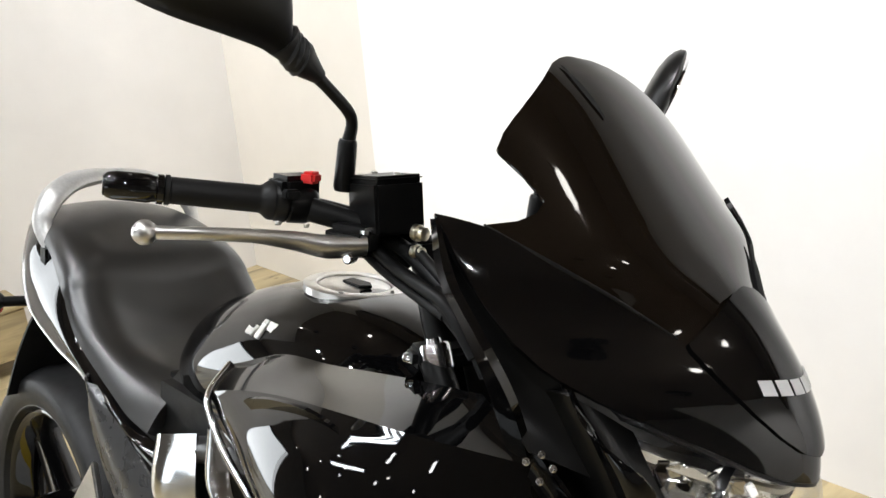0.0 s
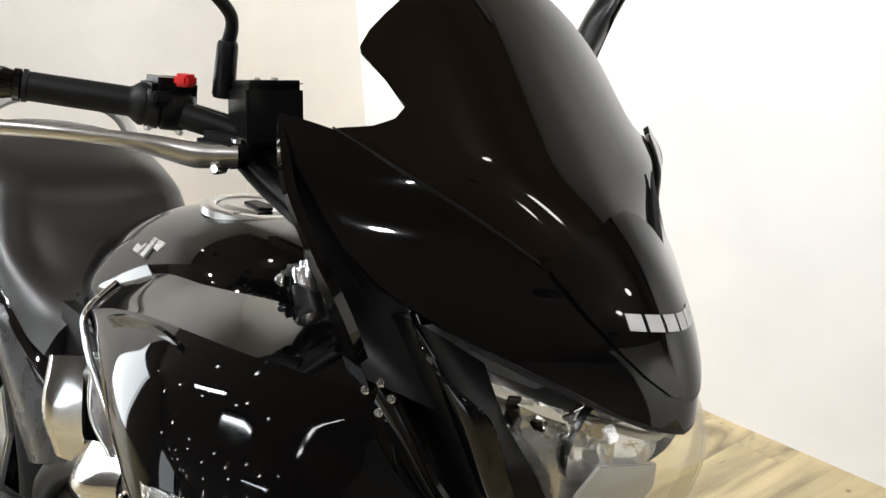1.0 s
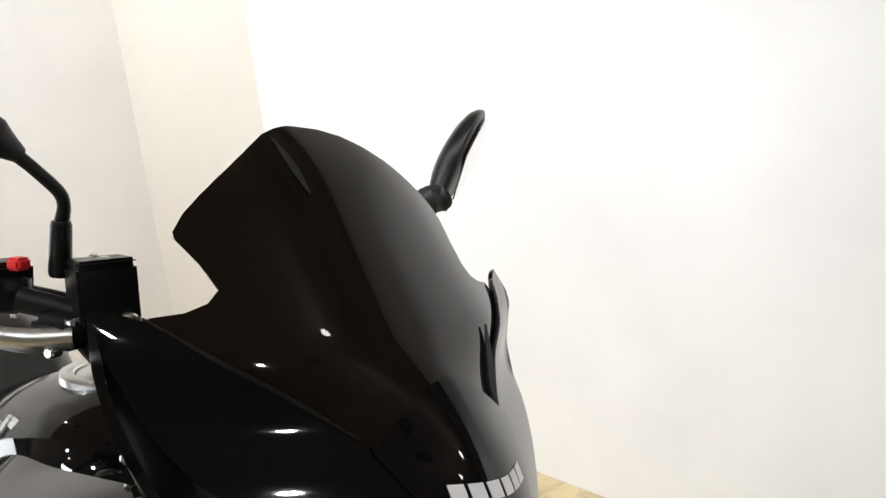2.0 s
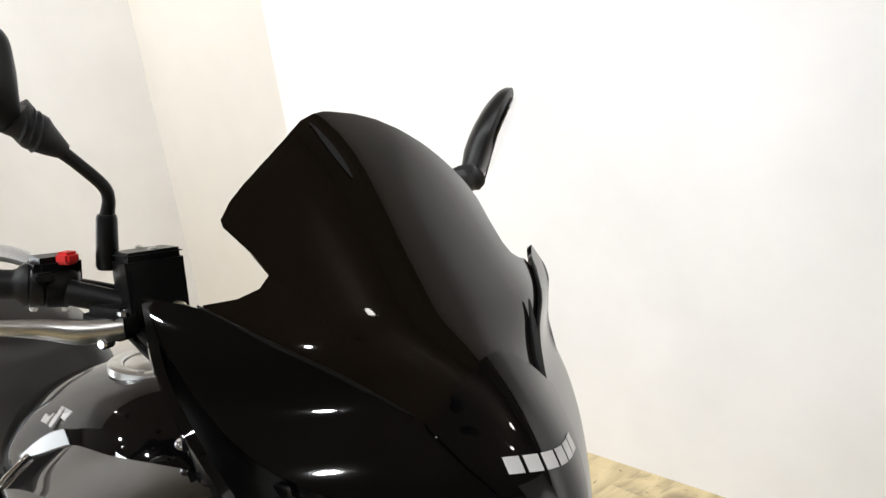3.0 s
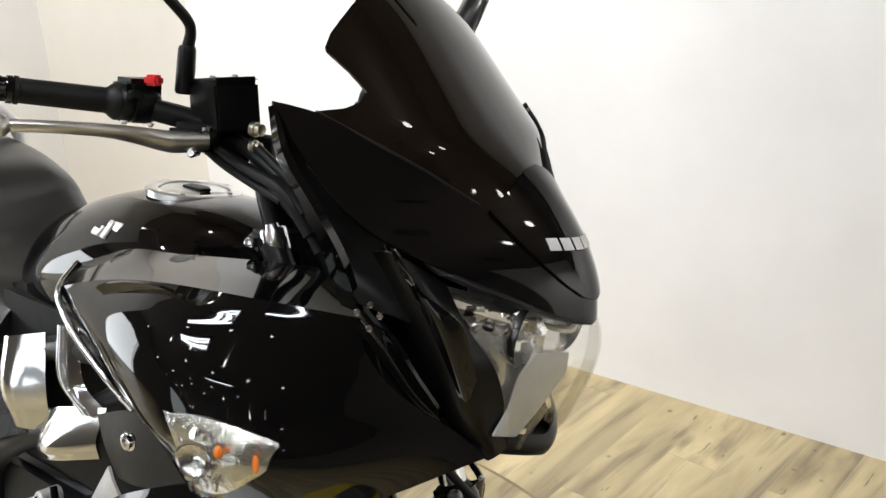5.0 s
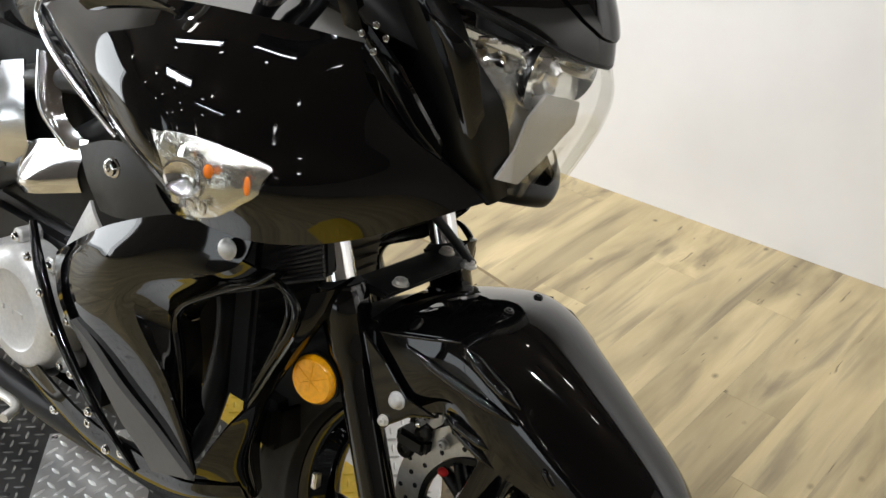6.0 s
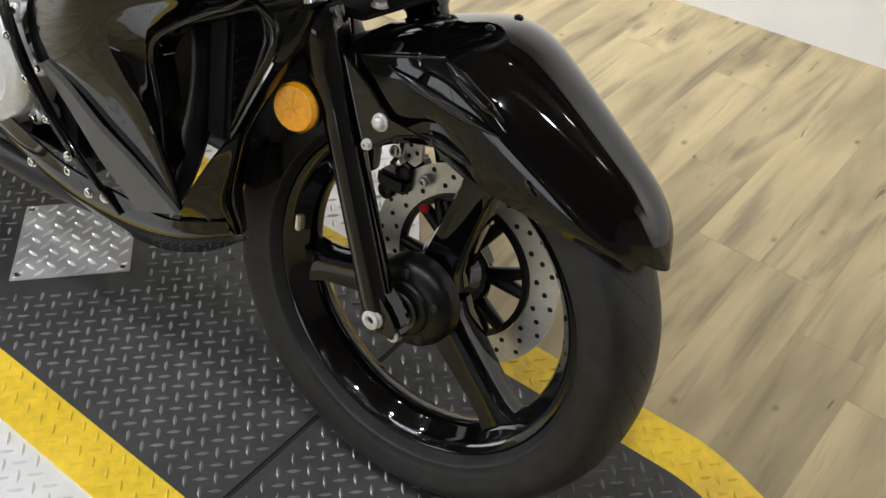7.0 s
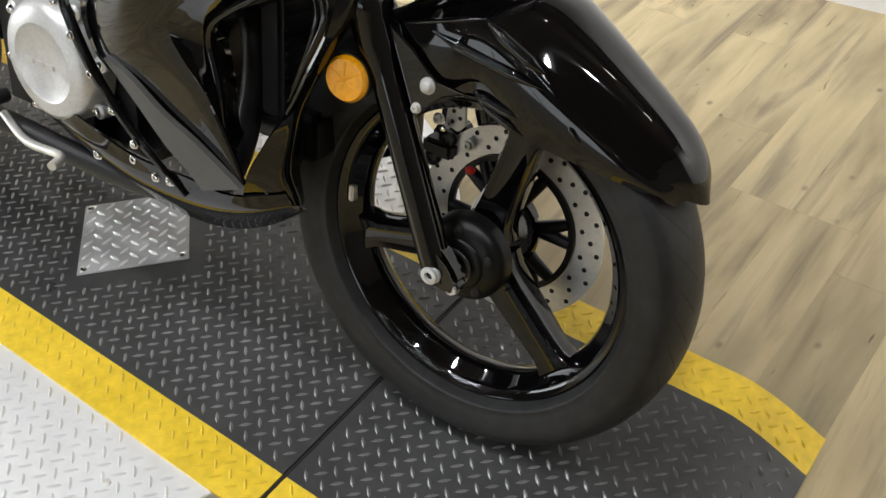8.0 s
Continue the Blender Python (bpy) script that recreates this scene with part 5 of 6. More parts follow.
    # chin between the opening and the wheel
    outer = q([[(-0.148, -0.146, 0.650), (-0.128, -0.128, 0.660), (-0.130, -0.095, 0.662)],
               [(-0.150, -0.160, 0.605), (-0.140, -0.136, 0.610), (-0.160, -0.098, 0.605)],
               [(-0.175, -0.165, 0.548), (-0.168, -0.142, 0.552), (-0.195, -0.100, 0.545)],
               [(-0.206, -0.166, 0.486), (-0.200, -0.143, 0.488), (-0.226, -0.100, 0.482)],
               [(-0.236, -0.172, 0.440), (-0.214, -0.146, 0.440), (-0.238, -0.100, 0.432)],
               [(-0.258, -0.188, 0.385), (-0.222, -0.150, 0.388), (-0.244, -0.100, 0.380)],
               [(-0.288, -0.166, 0.322), (-0.216, -0.138, 0.338), (-0.238, -0.095, 0.320)]])
    part("chin", sheet(net(outer, 5, 5), 0.004), M_GLOSS, ob)
    # rolled beads of the opening on the wheel's side
    for pts, r in (([(-0.205, -0.158, 0.652), (-0.178, -0.163, 0.655), (-0.152, -0.165, 0.640), (-0.150, -0.168, 0.615), (-0.163, -0.170, 0.585), (-0.182, -0.172, 0.545), (-0.200, -0.172, 0.505)], 0.0048), ([(-0.200, -0.150, 0.640), (-0.180, -0.152, 0.640), (-0.170, -0.155, 0.620), (-0.175, -0.158, 0.590), (-0.190, -0.160, 0.550), (-0.206, -0.160, 0.515)], 0.0036)):
        part("scoop_bead", tube(q([pts])[0], [0.0008, r, r, r * 0.7, 0.0008], 12, 30), M_GLOSS, ob)
    keel = q([[(-0.700, -0.165, 0.385), (-0.700, -0.165, 0.345), (-0.695, -0.130, 0.290)],
              [(-0.600, -0.180, 0.366), (-0.600, -0.177, 0.325), (-0.590, -0.136, 0.262)],
              [(-0.480, -0.187, 0.346), (-0.480, -0.181, 0.302), (-0.475, -0.138, 0.247)],
              [(-0.365, -0.189, 0.350), (-0.360, -0.179, 0.304), (-0.360, -0.138, 0.254)],
              [(-0.288, -0.182, 0.348), (-0.282, -0.170, 0.318), (-0.280, -0.130, 0.282)],
              [(-0.222, -0.150, 0.362), (-0.217, -0.142, 0.340), (-0.222, -0.110, 0.322)]])
    part("keel", sheet(net(keel, 5, 5), 0.004), M_GLOSS, ob)
    for x, y, z in ((-0.560, -0.181, 0.314), (-0.474, -0.186, 0.338), (-0.398, -0.190, 0.332)):
        bolt_head(V(q([[(x, y, z)]])[0][0]), Y * s, 0.0065, 0.006, M_CHROME, ob, "rivet")
    bolt = part("panel_bolt", lathe([(0, 0.0115), (0.002, 0.0115), (0.003, 0.0095), (0.006, 0.0085), (0.008, 0.006), (0.0085, 0)], V(q([[(-0.207, -0.216, 0.698)]])[0][0]), V((0.15, s, 0.1)), 24), M_SILVER, ob, "domed bright bolt")
    return ob


for side in (-1, 1):
    belly(side)


def radiator():
    ob = part("radiator", box((-0.30, -0.115, 0.44), (-0.262, 0.115, 0.70), 0.006), M_GREY, bike, "dark finned radiator")
    for k in range(14):
        z = 0.465 + k * 0.016
        part("cooling_fin", box((-0.262, -0.108, z), (-0.258, 0.108, z + 0.006), 0.0015), M_GREY, ob)
    guard = part("top_guard", slab([(-0.216, 0.632), (-0.136, 0.673), (-0.145, 0.717), (-0.207, 0.684)], 0.016, pose(0, -0.138, 0), bevel=0.003), M_MATTE, ob, "black louvred radiator guard")
    for k in range(8):
        u = (k + 0.3) / 8
        part("louvre", tube([(-0.2118 + 0.009 * u, -0.1395, 0.6347 + 0.0463 * u), (-0.1380 - 0.0096 * u, -0.1395, 0.6740 + 0.0396 * u)], 0.0021, 8, 2), M_MUDGUARD, guard)
    part("guard_lip", tube([(-0.300, -0.170, 0.592), (-0.235, -0.160, 0.625), (-0.180, -0.146, 0.652), (-0.134, -0.142, 0.674)], [0.0015, 0.0030, 0.0030, 0.0020], 10), M_MUDGUARD, ob)
    part("shroud", box((-0.29, -0.10, 0.38), (-0.22, 0.10, 0.45), 0.01), M_MATTE, bike)


radiator()
# ---- tank, seat, tail ----
def tank():
    # stations: x, crown height, half width and height of the widest line, bottom height
    st = [(-0.868, 0.822, 0.045, 0.79, 0.765), (-0.850, 0.862, 0.078, 0.800, 0.76), (-0.800, 0.914, 0.116, 0.825, 0.765), (-0.720, 0.949, 0.140, 0.846, 0.79), (-0.640, 0.972, 0.149, 0.865, 0.82), (-0.555, 0.982, 0.153, 0.880, 0.84), (-0.475, 0.981, 0.152, 0.888, 0.85), (-0.410, 0.968, 0.140, 0.888, 0.85), (-0.360, 0.944, 0.112, 0.880, 0.85), (-0.330, 0.906, 0.075, 0.870, 0.85)]
    rings = []
    for x, zc, y2, z2, zb in st:
        half = [(y2, z2), (y2 * 0.90, z2 + (zc - z2) * 0.40), (y2 * 0.70, z2 + (zc - z2) * 0.72), (y2 * 0.38, z2 + (zc - z2) * 0.935)]
        pts = [V((x, -y2 * 0.9, zb))] + [V((x, -y, z)) for y, z in half] + [V((x, 0, zc))] + [V((x, y, z)) for y, z in reversed(half)] + [V((x, y2 * 0.9, zb))]
        rings.append(spline(pts, 40))
    ob = part("fuel_tank", loft(rings, 6, closed=False, cap=False), M_GLOSS, bike, "glossy black fuel tank")
    # filler cap
    at = V((-0.561, 0.0, 0.9800))
    up = V((0.03, 0, 1))
    part("filler_ring", lathe([(-0.006, 0.066), (0.003, 0.066), (0.0045, 0.0635), (0.0045, 0.050), (0.003, 0.0485), (-0.004, 0.0485)], at, up, 56, close=True), M_ALU, ob, "brushed aluminium filler ring")
    capo = part("filler_cap", lathe([(-0.004, 0.0475), (0.001, 0.047), (0.0032, 0.044), (0.004, 0.0)], at, up, 48), M_ALU, ob, "aluminium locking filler cap")
    part("lock_cover", slab([(-0.022, -0.010), (0.010, -0.014), (0.026, -0.004), (0.020, 0.012), (-0.018, 0.010)], 0.004, Matrix.Translation(at + V((0.004, 0, 0.0035))) @ pose(0, 0, 0, 90), bevel=0.001), M_MATTE, capo)
    for k in range(5):
        a = 2 * math.pi * k / 5 + 0.3
        part("cap_screw", lathe([(0, 0.0035), (0.002, 0.0035), (0.0025, 0.002), (0.0025, 0)], at + V((0.0567 * math.cos(a), 0.0567 * math.sin(a), 0.0035)), up, 12), M_STEEL, ob)
    # chrome maker's badge: plain stepped shape
    base = Matrix.Translation((-0.578, -0.1283, 0.9372)) @ pose(0, 0, 0, -40, 3, 4) @ Matrix.Scale(0.86, 4)
    for pts in ([(-0.026, -0.014), (-0.010, -0.014), (-0.006, 0.000), (-0.012, 0.004), (-0.014, -0.004), (-0.026, -0.002)], [(-0.004, -0.015), (0.006, -0.015), (0.007, 0.016), (-0.004, 0.016)], [(0.010, 0.002), (0.024, 0.000), (0.026, 0.016), (0.008, 0.016)]):
        for s in (-1, 1):
            m = base if s < 0 else Matrix.Diagonal((1, -1, 1, 1)) @ base
            part("badge", slab(pts, 0.007, m, bevel=0.001), M_EMBLEM, ob, "small chrome tank badge")


tank()


def seat():
    # x, middle height, edge (half width, height), skirt (half width, height)
    st = [(-0.795, 0.800, 0.088, 0.780, 0.150, 0.728), (-0.850, 0.790, 0.102, 0.780, 0.153, 0.738), (-0.920, 0.787, 0.114, 0.792, 0.155, 0.766), (-0.990, 0.797, 0.118, 0.814, 0.155, 0.794), (-1.040, 0.820, 0.118, 0.844, 0.152, 0.820), (-1.072, 0.868, 0.114, 0.880, 0.150, 0.848), (-1.096, 0.910, 0.108, 0.910, 0.147, 0.872), (-1.170, 0.936, 0.098, 0.934, 0.135, 0.912), (-1.250, 0.954, 0.086, 0.950, 0.120, 0.928), (-1.320, 0.958, 0.070, 0.952, 0.098, 0.930), (-1.360, 0.948, 0.046, 0.944, 0.066, 0.920)]
    rows = []
    for x, zc, y1, z1, y2, z2 in st:
        rows.append([V((x, -y2, z2)), V((x, -(y1 + y2) / 2 - 0.009, (z1 + z2) / 2 + 0.006)), V((x, -y1, z1)), V((x, -y1 * 0.6, z1 + (zc - z1) * 0.6)), V((x, 0, zc))])
    ob = part("seat", sheet(net(both(rows), 6, 5), 0.02), M_SEAT, bike, "black vinyl stepped seat")
    for s in (-1, 1):
        pts = [V((x, s * (y2 + 0.001), z2 + 0.004)) for x, zc, y1, z1, y2, z2 in st]
        part("welt", tube(pts, 0.003, 8), M_MATTE, ob)
        # body panel below the seat, running up to the tail
        pan = [[V((-0.790, s * 0.152, 0.720)), V((-0.743, s * 0.154, 0.676))], [V((-0.852, s * 0.157, 0.734)), V((-0.811, s * 0.164, 0.702))], [V((-0.936, s * 0.159, 0.770)), V((-0.903, s * 0.170, 0.732))], [V((-1.017, s * 0.158, 0.806)), V((-1.003, s * 0.172, 0.768))], [V((-1.104, s * 0.153, 0.870)), V((-1.112, s * 0.168, 0.782))], [V((-1.161, s * 0.142, 0.910)), V((-1.245, s * 0.160, 0.817))], [V((-1.250, s * 0.127, 0.945)), V((-1.300, s * 0.148, 0.880))], [V((-1.360, s * 0.085, 0.958)), V((-1.370, s * 0.110, 0.930))]]
        mid = [[a, a.lerp(b, 0.5) + Y * s * 0.010, b] for a, b in pan]
        tp = part("tail_panel", sheet(net(mid, 6, 4), 0.004), M_GLOSS, bike, "glossy black tail panel")
        part("panel_bead", tube([b for a, b in pan], 0.0025, 8), M_ALU, tp)
        # satin side cover under the tail, with a crease
        cov = [[V((-0.976, s * 0.172, 0.776)), V((-0.959, s * 0.184, 0.770)), V((-0.942, s * 0.172, 0.765))], [V((-0.969, s * 0.172, 0.705)), V((-0.914, s * 0.184, 0.715)), V((-0.859, s * 0.172, 0.725))], [V((-0.928, s * 0.172, 0.652)), V((-0.861, s * 0.184, 0.673)), V((-0.793, s * 0.172, 0.694))], [V((-0.879, s * 0.172, 0.610)), V((-0.809, s * 0.184, 0.638)), V((-0.740, s * 0.172, 0.666))], [V((-0.824, s * 0.172, 0.573)), V((-0.758, s * 0.184, 0.601)), V((-0.693, s * 0.172, 0.628))]]
        part("side_cover", sheet(net(cov, 6, 5), 0.004), M_SATINGREY, bike, "satin grey side cover")
    # grab rail: cast aluminium arms joined behind the seat
    half = [(-1.209, -0.138, 0.920), (-1.235, -0.140, 0.954), (-1.243, -0.132, 0.979), (-1.250, -0.112, 1.005), (-1.269, -0.075, 1.022), (-1.287, -0.030, 1.028)]
    pts = half + [(-1.289, 0.0, 1.029)] + [(x, -y, z) for x, y, z in reversed(half)]
    rail = part("grab_rail", tube(pts, [0.012, 0.020, 0.024, 0.024, 0.020, 0.024, 0.024, 0.020, 0.012], 14, 80, None, True, 0.6), M_SILVER, bike, "cast aluminium passenger grab rail")
    for s in (-1, 1):
        part("rail_foot", box((-1.221, s * 0.139 - 0.012, 0.885), (-1.191, s * 0.139 + 0.012, 0.926), 0.005), M_MATTE, rail)
    # tail hugger, plate holder and rear signal
    part("rear_fender", sheet(net([[V((-1.30, y, 0.84)), V((-1.42, y, 0.76)), V((-1.51, y, 0.66)), V((-1.56, y * 1.1, 0.55))] for y in (-0.082, -0.03, 0.03, 0.082)], 4, 6), 0.006), M_MATTE, bike, "matt black rear fender and plate holder")
    for s in (-1, 1):
        sig = part("rear_signal", tube([(-1.46, s * 0.06, 0.765), (-1.48, s * 0.13, 0.765)], 0.010, 12, 4), M_MATTE, bike)
        part("signal_lens", ball((-1.49, s * 0.145, 0.765), 0.024, None, (1.2, 1.3, 0.9)), M_MATTE, sig)
        part("signal_glass", ball((-1.495, s * 0.140, 0.750), 0.020, None, (0.9, 1.2, 0.8)), M_REDLENS, sig)


seat()


def rear_end():
    wheel = part("rear_wheel", lathe([(-0.09, 0.018), (-0.09, 0.05), (-0.05, 0.058), (0.05, 0.058), (0.09, 0.05), (0.09, 0.018)], REAR, Y, 40), M_GLOSS, bike, "black cast rear wheel")
    part("rim", rim(REAR, 0.050), M_GLOSS, wheel)
    part("tyre", tyre(REAR, 0.14, 0.312, 0.226), M_RUBBER, wheel, "worn black rear tyre")
    for deg in (20, 140, 260):
        part("spoke", spoke(REAR, radians(deg), 0.04, 0.2, 0.05, 0.036, 0.06, 0.045), M_GLOSS, wheel)
    disc = part("brake_disc", lathe([(0.088, 0.07), (0.088, 0.12), (0.084, 0.12), (0.084, 0.07)], REAR, Y, 64, close=True), M_STEEL, wheel)
    for s in (-1, 1):
        arm = part("swingarm", tube([(-0.86, s * 0.10, 0.42), (-1.05, s * 0.125, 0.38), (-1.45, s * 0.125, 0.315)], [0.03, 0.026, 0.024], 14, None, None, True, 0.8), M_GREY, bike)
        part("axle_block", box((-1.50, s * 0.125 - 0.016, 0.285), (-1.40, s * 0.125 + 0.016, 0.34), 0.005), M_ALU, arm)
        part("axle_bolt", lathe([(0, 0.016), (0.01, 0.016), (0.012, 0.01), (0.012, 0)], (-1.43, s * 0.141, 0.312), Y * s, 18), M_CHROME, arm)
        muf = part("muffler", tube([(-0.95, s * 0.19, 0.315), (-1.08, s * 0.215, 0.325), (-1.30, s * 0.235, 0.36), (-1.62, s * 0.255, 0.42)], [0.03, 0.048, 0.056, 0.056, 0.050], 24, 24), M_GREY, bike, "dark muffler with a perforated heat shield")
        part("end_cap", lathe([(0, 0.050), (0.012, 0.052), (0.02, 0.046), (0.02, 0.022), (0.002, 0.020)], (-1.62, s * 0.255, 0.42), V((-1, s * 0.05, 0.18)), 28), M_CHROME, muf)
        shield = []
        for k in range(5):
            u = -0.6 + 0.3 * k
            shield.append([V((x, s * (yy + 0.058 * math.cos(u)), zz + 0.058 * math.sin(u))) for x, yy, zz in ((-1.12, 0.22, 0.332), (-1.30, 0.235, 0.36), (-1.48, 0.245, 0.39))])
        part("heat_shield", sheet(net(shield, 3, 5), 0.003), M_CHROME, muf)
        for k in range(10):
            x = -1.15 - 0.03 * k
            part("shield_slot", box((x - 0.009, s * (0.281 + 0.0008 * k) - 0.0012, 0.330 + 0.0052 * k), (x + 0.002, s * (0.281 + 0.0008 * k) + 0.0012, 0.345 + 0.0052 * k), 0.0005), M_GROOVE, muf)
        part("shock", lathe([(0, 0.012), (0.02, 0.03), (0.20, 0.03), (0.22, 0.014), (0.26, 0.014)], (-1.10, s * 0.02, 0.45), V((0.25, 0, 1)), 20), M_GREY, bike) if s < 0 else None
        part("passenger_peg", tube([(-1.06, s * 0.17, 0.50), (-1.06, s * 0.27, 0.50)], [0.012, 0.014, 0.013], 12, 6), M_ALU, bike)
        part("peg_bracket", slab([(-1.10, 0.42), (-1.02, 0.43), (-0.97, 0.55), (-1.00, 0.62), (-1.08, 0.52)], 0.012, pose(0, s * 0.15 - 0.006, 0), bevel=0.003), M_ALU, bike)
    part("side_stand", tube([(-0.72, 0.14, 0.30), (-0.76, 0.20, 0.16), (-0.80, 0.275, 0.075)], [0.014, 0.012, 0.012], 12), M_MATTE, bike)


rear_end()


def engine():
    block = part("engine", box((-0.86, -0.13, 0.28), (-0.50, 0.13, 0.56), 0.03, seg=3), M_GREY, bike, "dark engine with silver and chrome covers")
    part("air_box", box((-0.84, -0.138, 0.54), (-0.43, 0.138, 0.835), 0.03, seg=3), M_MATTE, block, "matt black air box under the tank")
    part("cylinder", box((-0.62, -0.115, 0.50), (-0.42, 0.115, 0.72), 0.02), M_GREY, block)
    for k in range(6):
        part("cooling_fin", box((-0.63, -0.125, 0.53 + 0.025 * k), (-0.41, 0.125, 0.537 + 0.025 * k), 0.002), M_GREY, block)
    for s in (-1, 1):
        # round clutch cover
        cov = part("clutch_cover", lathe([(0.0, 0.094), (0.03, 0.094), (0.045, 0.088), (0.052, 0.078), (0.054, 0.060), (0.051, 0.056), (0.053, 0.0)], (-0.655, s * 0.135, 0.430), Y * s, 64), M_SILVER, block, "round satin silver engine cover")
        for k in range(8):
            a = 2 * math.pi * k / 8 + 0.2
            c = V((-0.655 + 0.102 * math.cos(a), s * 0.135, 0.430 + 0.102 * math.sin(a)))
            part("boss", lathe([(0, 0.013), (0.03, 0.012), (0.032, 0.010)], c, Y * s, 16), M_SILVER, cov)
            bolt_head(c + Y * s * 0.032, Y * s, 0.006, 0.006, M_CHROME, cov, "cover_bolt")
        # moulded lettering on the cover as plain bars
        for k in range(3):
            part("raised_bar", box((-0.69 + 0.022 * k, s * 0.188 - 0.001, 0.425), (-0.674 + 0.022 * k, s * 0.188 + 0.001, 0.433), 0.0005), M_SILVER, cov)
        # chrome frame covers beside the engine
        part("frame_cover", sheet(net([[V((-0.770, s * 0.150, 0.745)), V((-0.735, s * 0.180, 0.760)), V((-0.660, s * 0.165, 0.782))], [V((-0.770, s * 0.155, 0.690)), V((-0.725, s * 0.192, 0.690)), V((-0.650, s * 0.170, 0.700))], [V((-0.745, s * 0.150, 0.640)), V((-0.710, s * 0.180, 0.635)), V((-0.650, s * 0.160, 0.640))]], 5, 5), 0.004), M_CHROME, bike, "polished chrome frame cover")
        part("frame_cover", sheet(net([[V((-0.640, s * 0.155, 0.800)), V((-0.612, s * 0.176, 0.806)), V((-0.590, s * 0.160, 0.808))], [V((-0.630, s * 0.160, 0.740)), V((-0.598, s * 0.184, 0.738)), V((-0.570, s * 0.165, 0.735))], [V((-0.590, s * 0.155, 0.690)), V((-0.552, s * 0.178, 0.698)), V((-0.520, s * 0.160, 0.705))]], 5, 5), 0.004), M_CHROME, bike, "polished chrome frame cover")
        part("side_shell", sheet(net([[V((-0.700, s * 0.140, 0.640)), V((-0.640, s * 0.165, 0.680)), V((-0.520, s * 0.165, 0.715))], [V((-0.700, s * 0.150, 0.610)), V((-0.630, s * 0.190, 0.635)), V((-0.520, s * 0.180, 0.675))], [V((-0.690, s * 0.155, 0.602)), V((-0.620, s * 0.186, 0.616)), V((-0.515, s * 0.178, 0.650))]], 5, 5), 0.004), M_CHROME, bike, "rounded chrome shell over the engine mount")
        part("frame_rail", tube([(-0.50, s * 0.13, 0.74), (-0.62, s * 0.15, 0.66), (-0.74, s * 0.15, 0.60), (-0.84, s * 0.14, 0.52), (-0.86, s * 0.13, 0.42)], 0.020, 14), M_GREY, bike)
        part("frame_rail", tube([(-0.30, s * 0.06, 0.84), (-0.45, s * 0.14, 0.80), (-0.65, s * 0.15, 0.76), (-0.85, s * 0.13, 0.70), (-1.20, s * 0.12, 0.80)], 0.018, 14), M_GREY, bike)
        part("exhaust_pipe", tube([(-0.43, s * 0.05, 0.60), (-0.36, s * 0.06, 0.54), (-0.345, s * 0.085, 0.42), (-0.38, s * 0.12, 0.30), (-0.52, s * 0.14, 0.265), (-0.80, s * 0.16, 0.28), (-0.98, s * 0.19, 0.318)], 0.019, 16), M_GREY, bike)
        # trim strip with small screws between cover and lower cowl
        strip = part("trim_strip", tube([(-0.600, s * 0.190, 0.585), (-0.565, s * 0.202, 0.535), (-0.515, s * 0.208, 0.465), (-0.450, s * 0.205, 0.395), (-0.370, s * 0.190, 0.318)], [0.005, 0.008, 0.008, 0.007, 0.004], 10), M_GLOSS, bike)
        for x, z in ((-0.575, 0.548), (-0.548, 0.508), (-0.515, 0.462), (-0.478, 0.420), (-0.440, 0.382), (-0.402, 0.345)):
            bolt_head(V((x, s * 0.212, z)), Y * s, 0.0055, 0.005, M_CHROME, strip, "trim_screw")
        part("foot_peg", tube([(-0.80, s * 0.16, 0.33), (-0.80, s * 0.26, 0.335)], [0.012, 0.016, 0.014], 12, 6), M_RUBBER, bike)
        part("brake_pedal", tube([(-0.80, s * 0.17, 0.30), (-0.72, s * 0.19, 0.285), (-0.62, s * 0.205, 0.30), (-0.60, s * 0.235, 0.30)], 0.007, 10), M_STEEL, bike)
    part("steering_head", tube([(-0.24, 0, 0.80), (-0.33, 0, 1.0)], 0.035, 20, 4), M_MATTE, bike)
    part("inner_cowl", box((-0.30, -0.10, 0.78), (-0.06, 0.10, 0.92), 0.03), M_MATTE, bike)


engine()
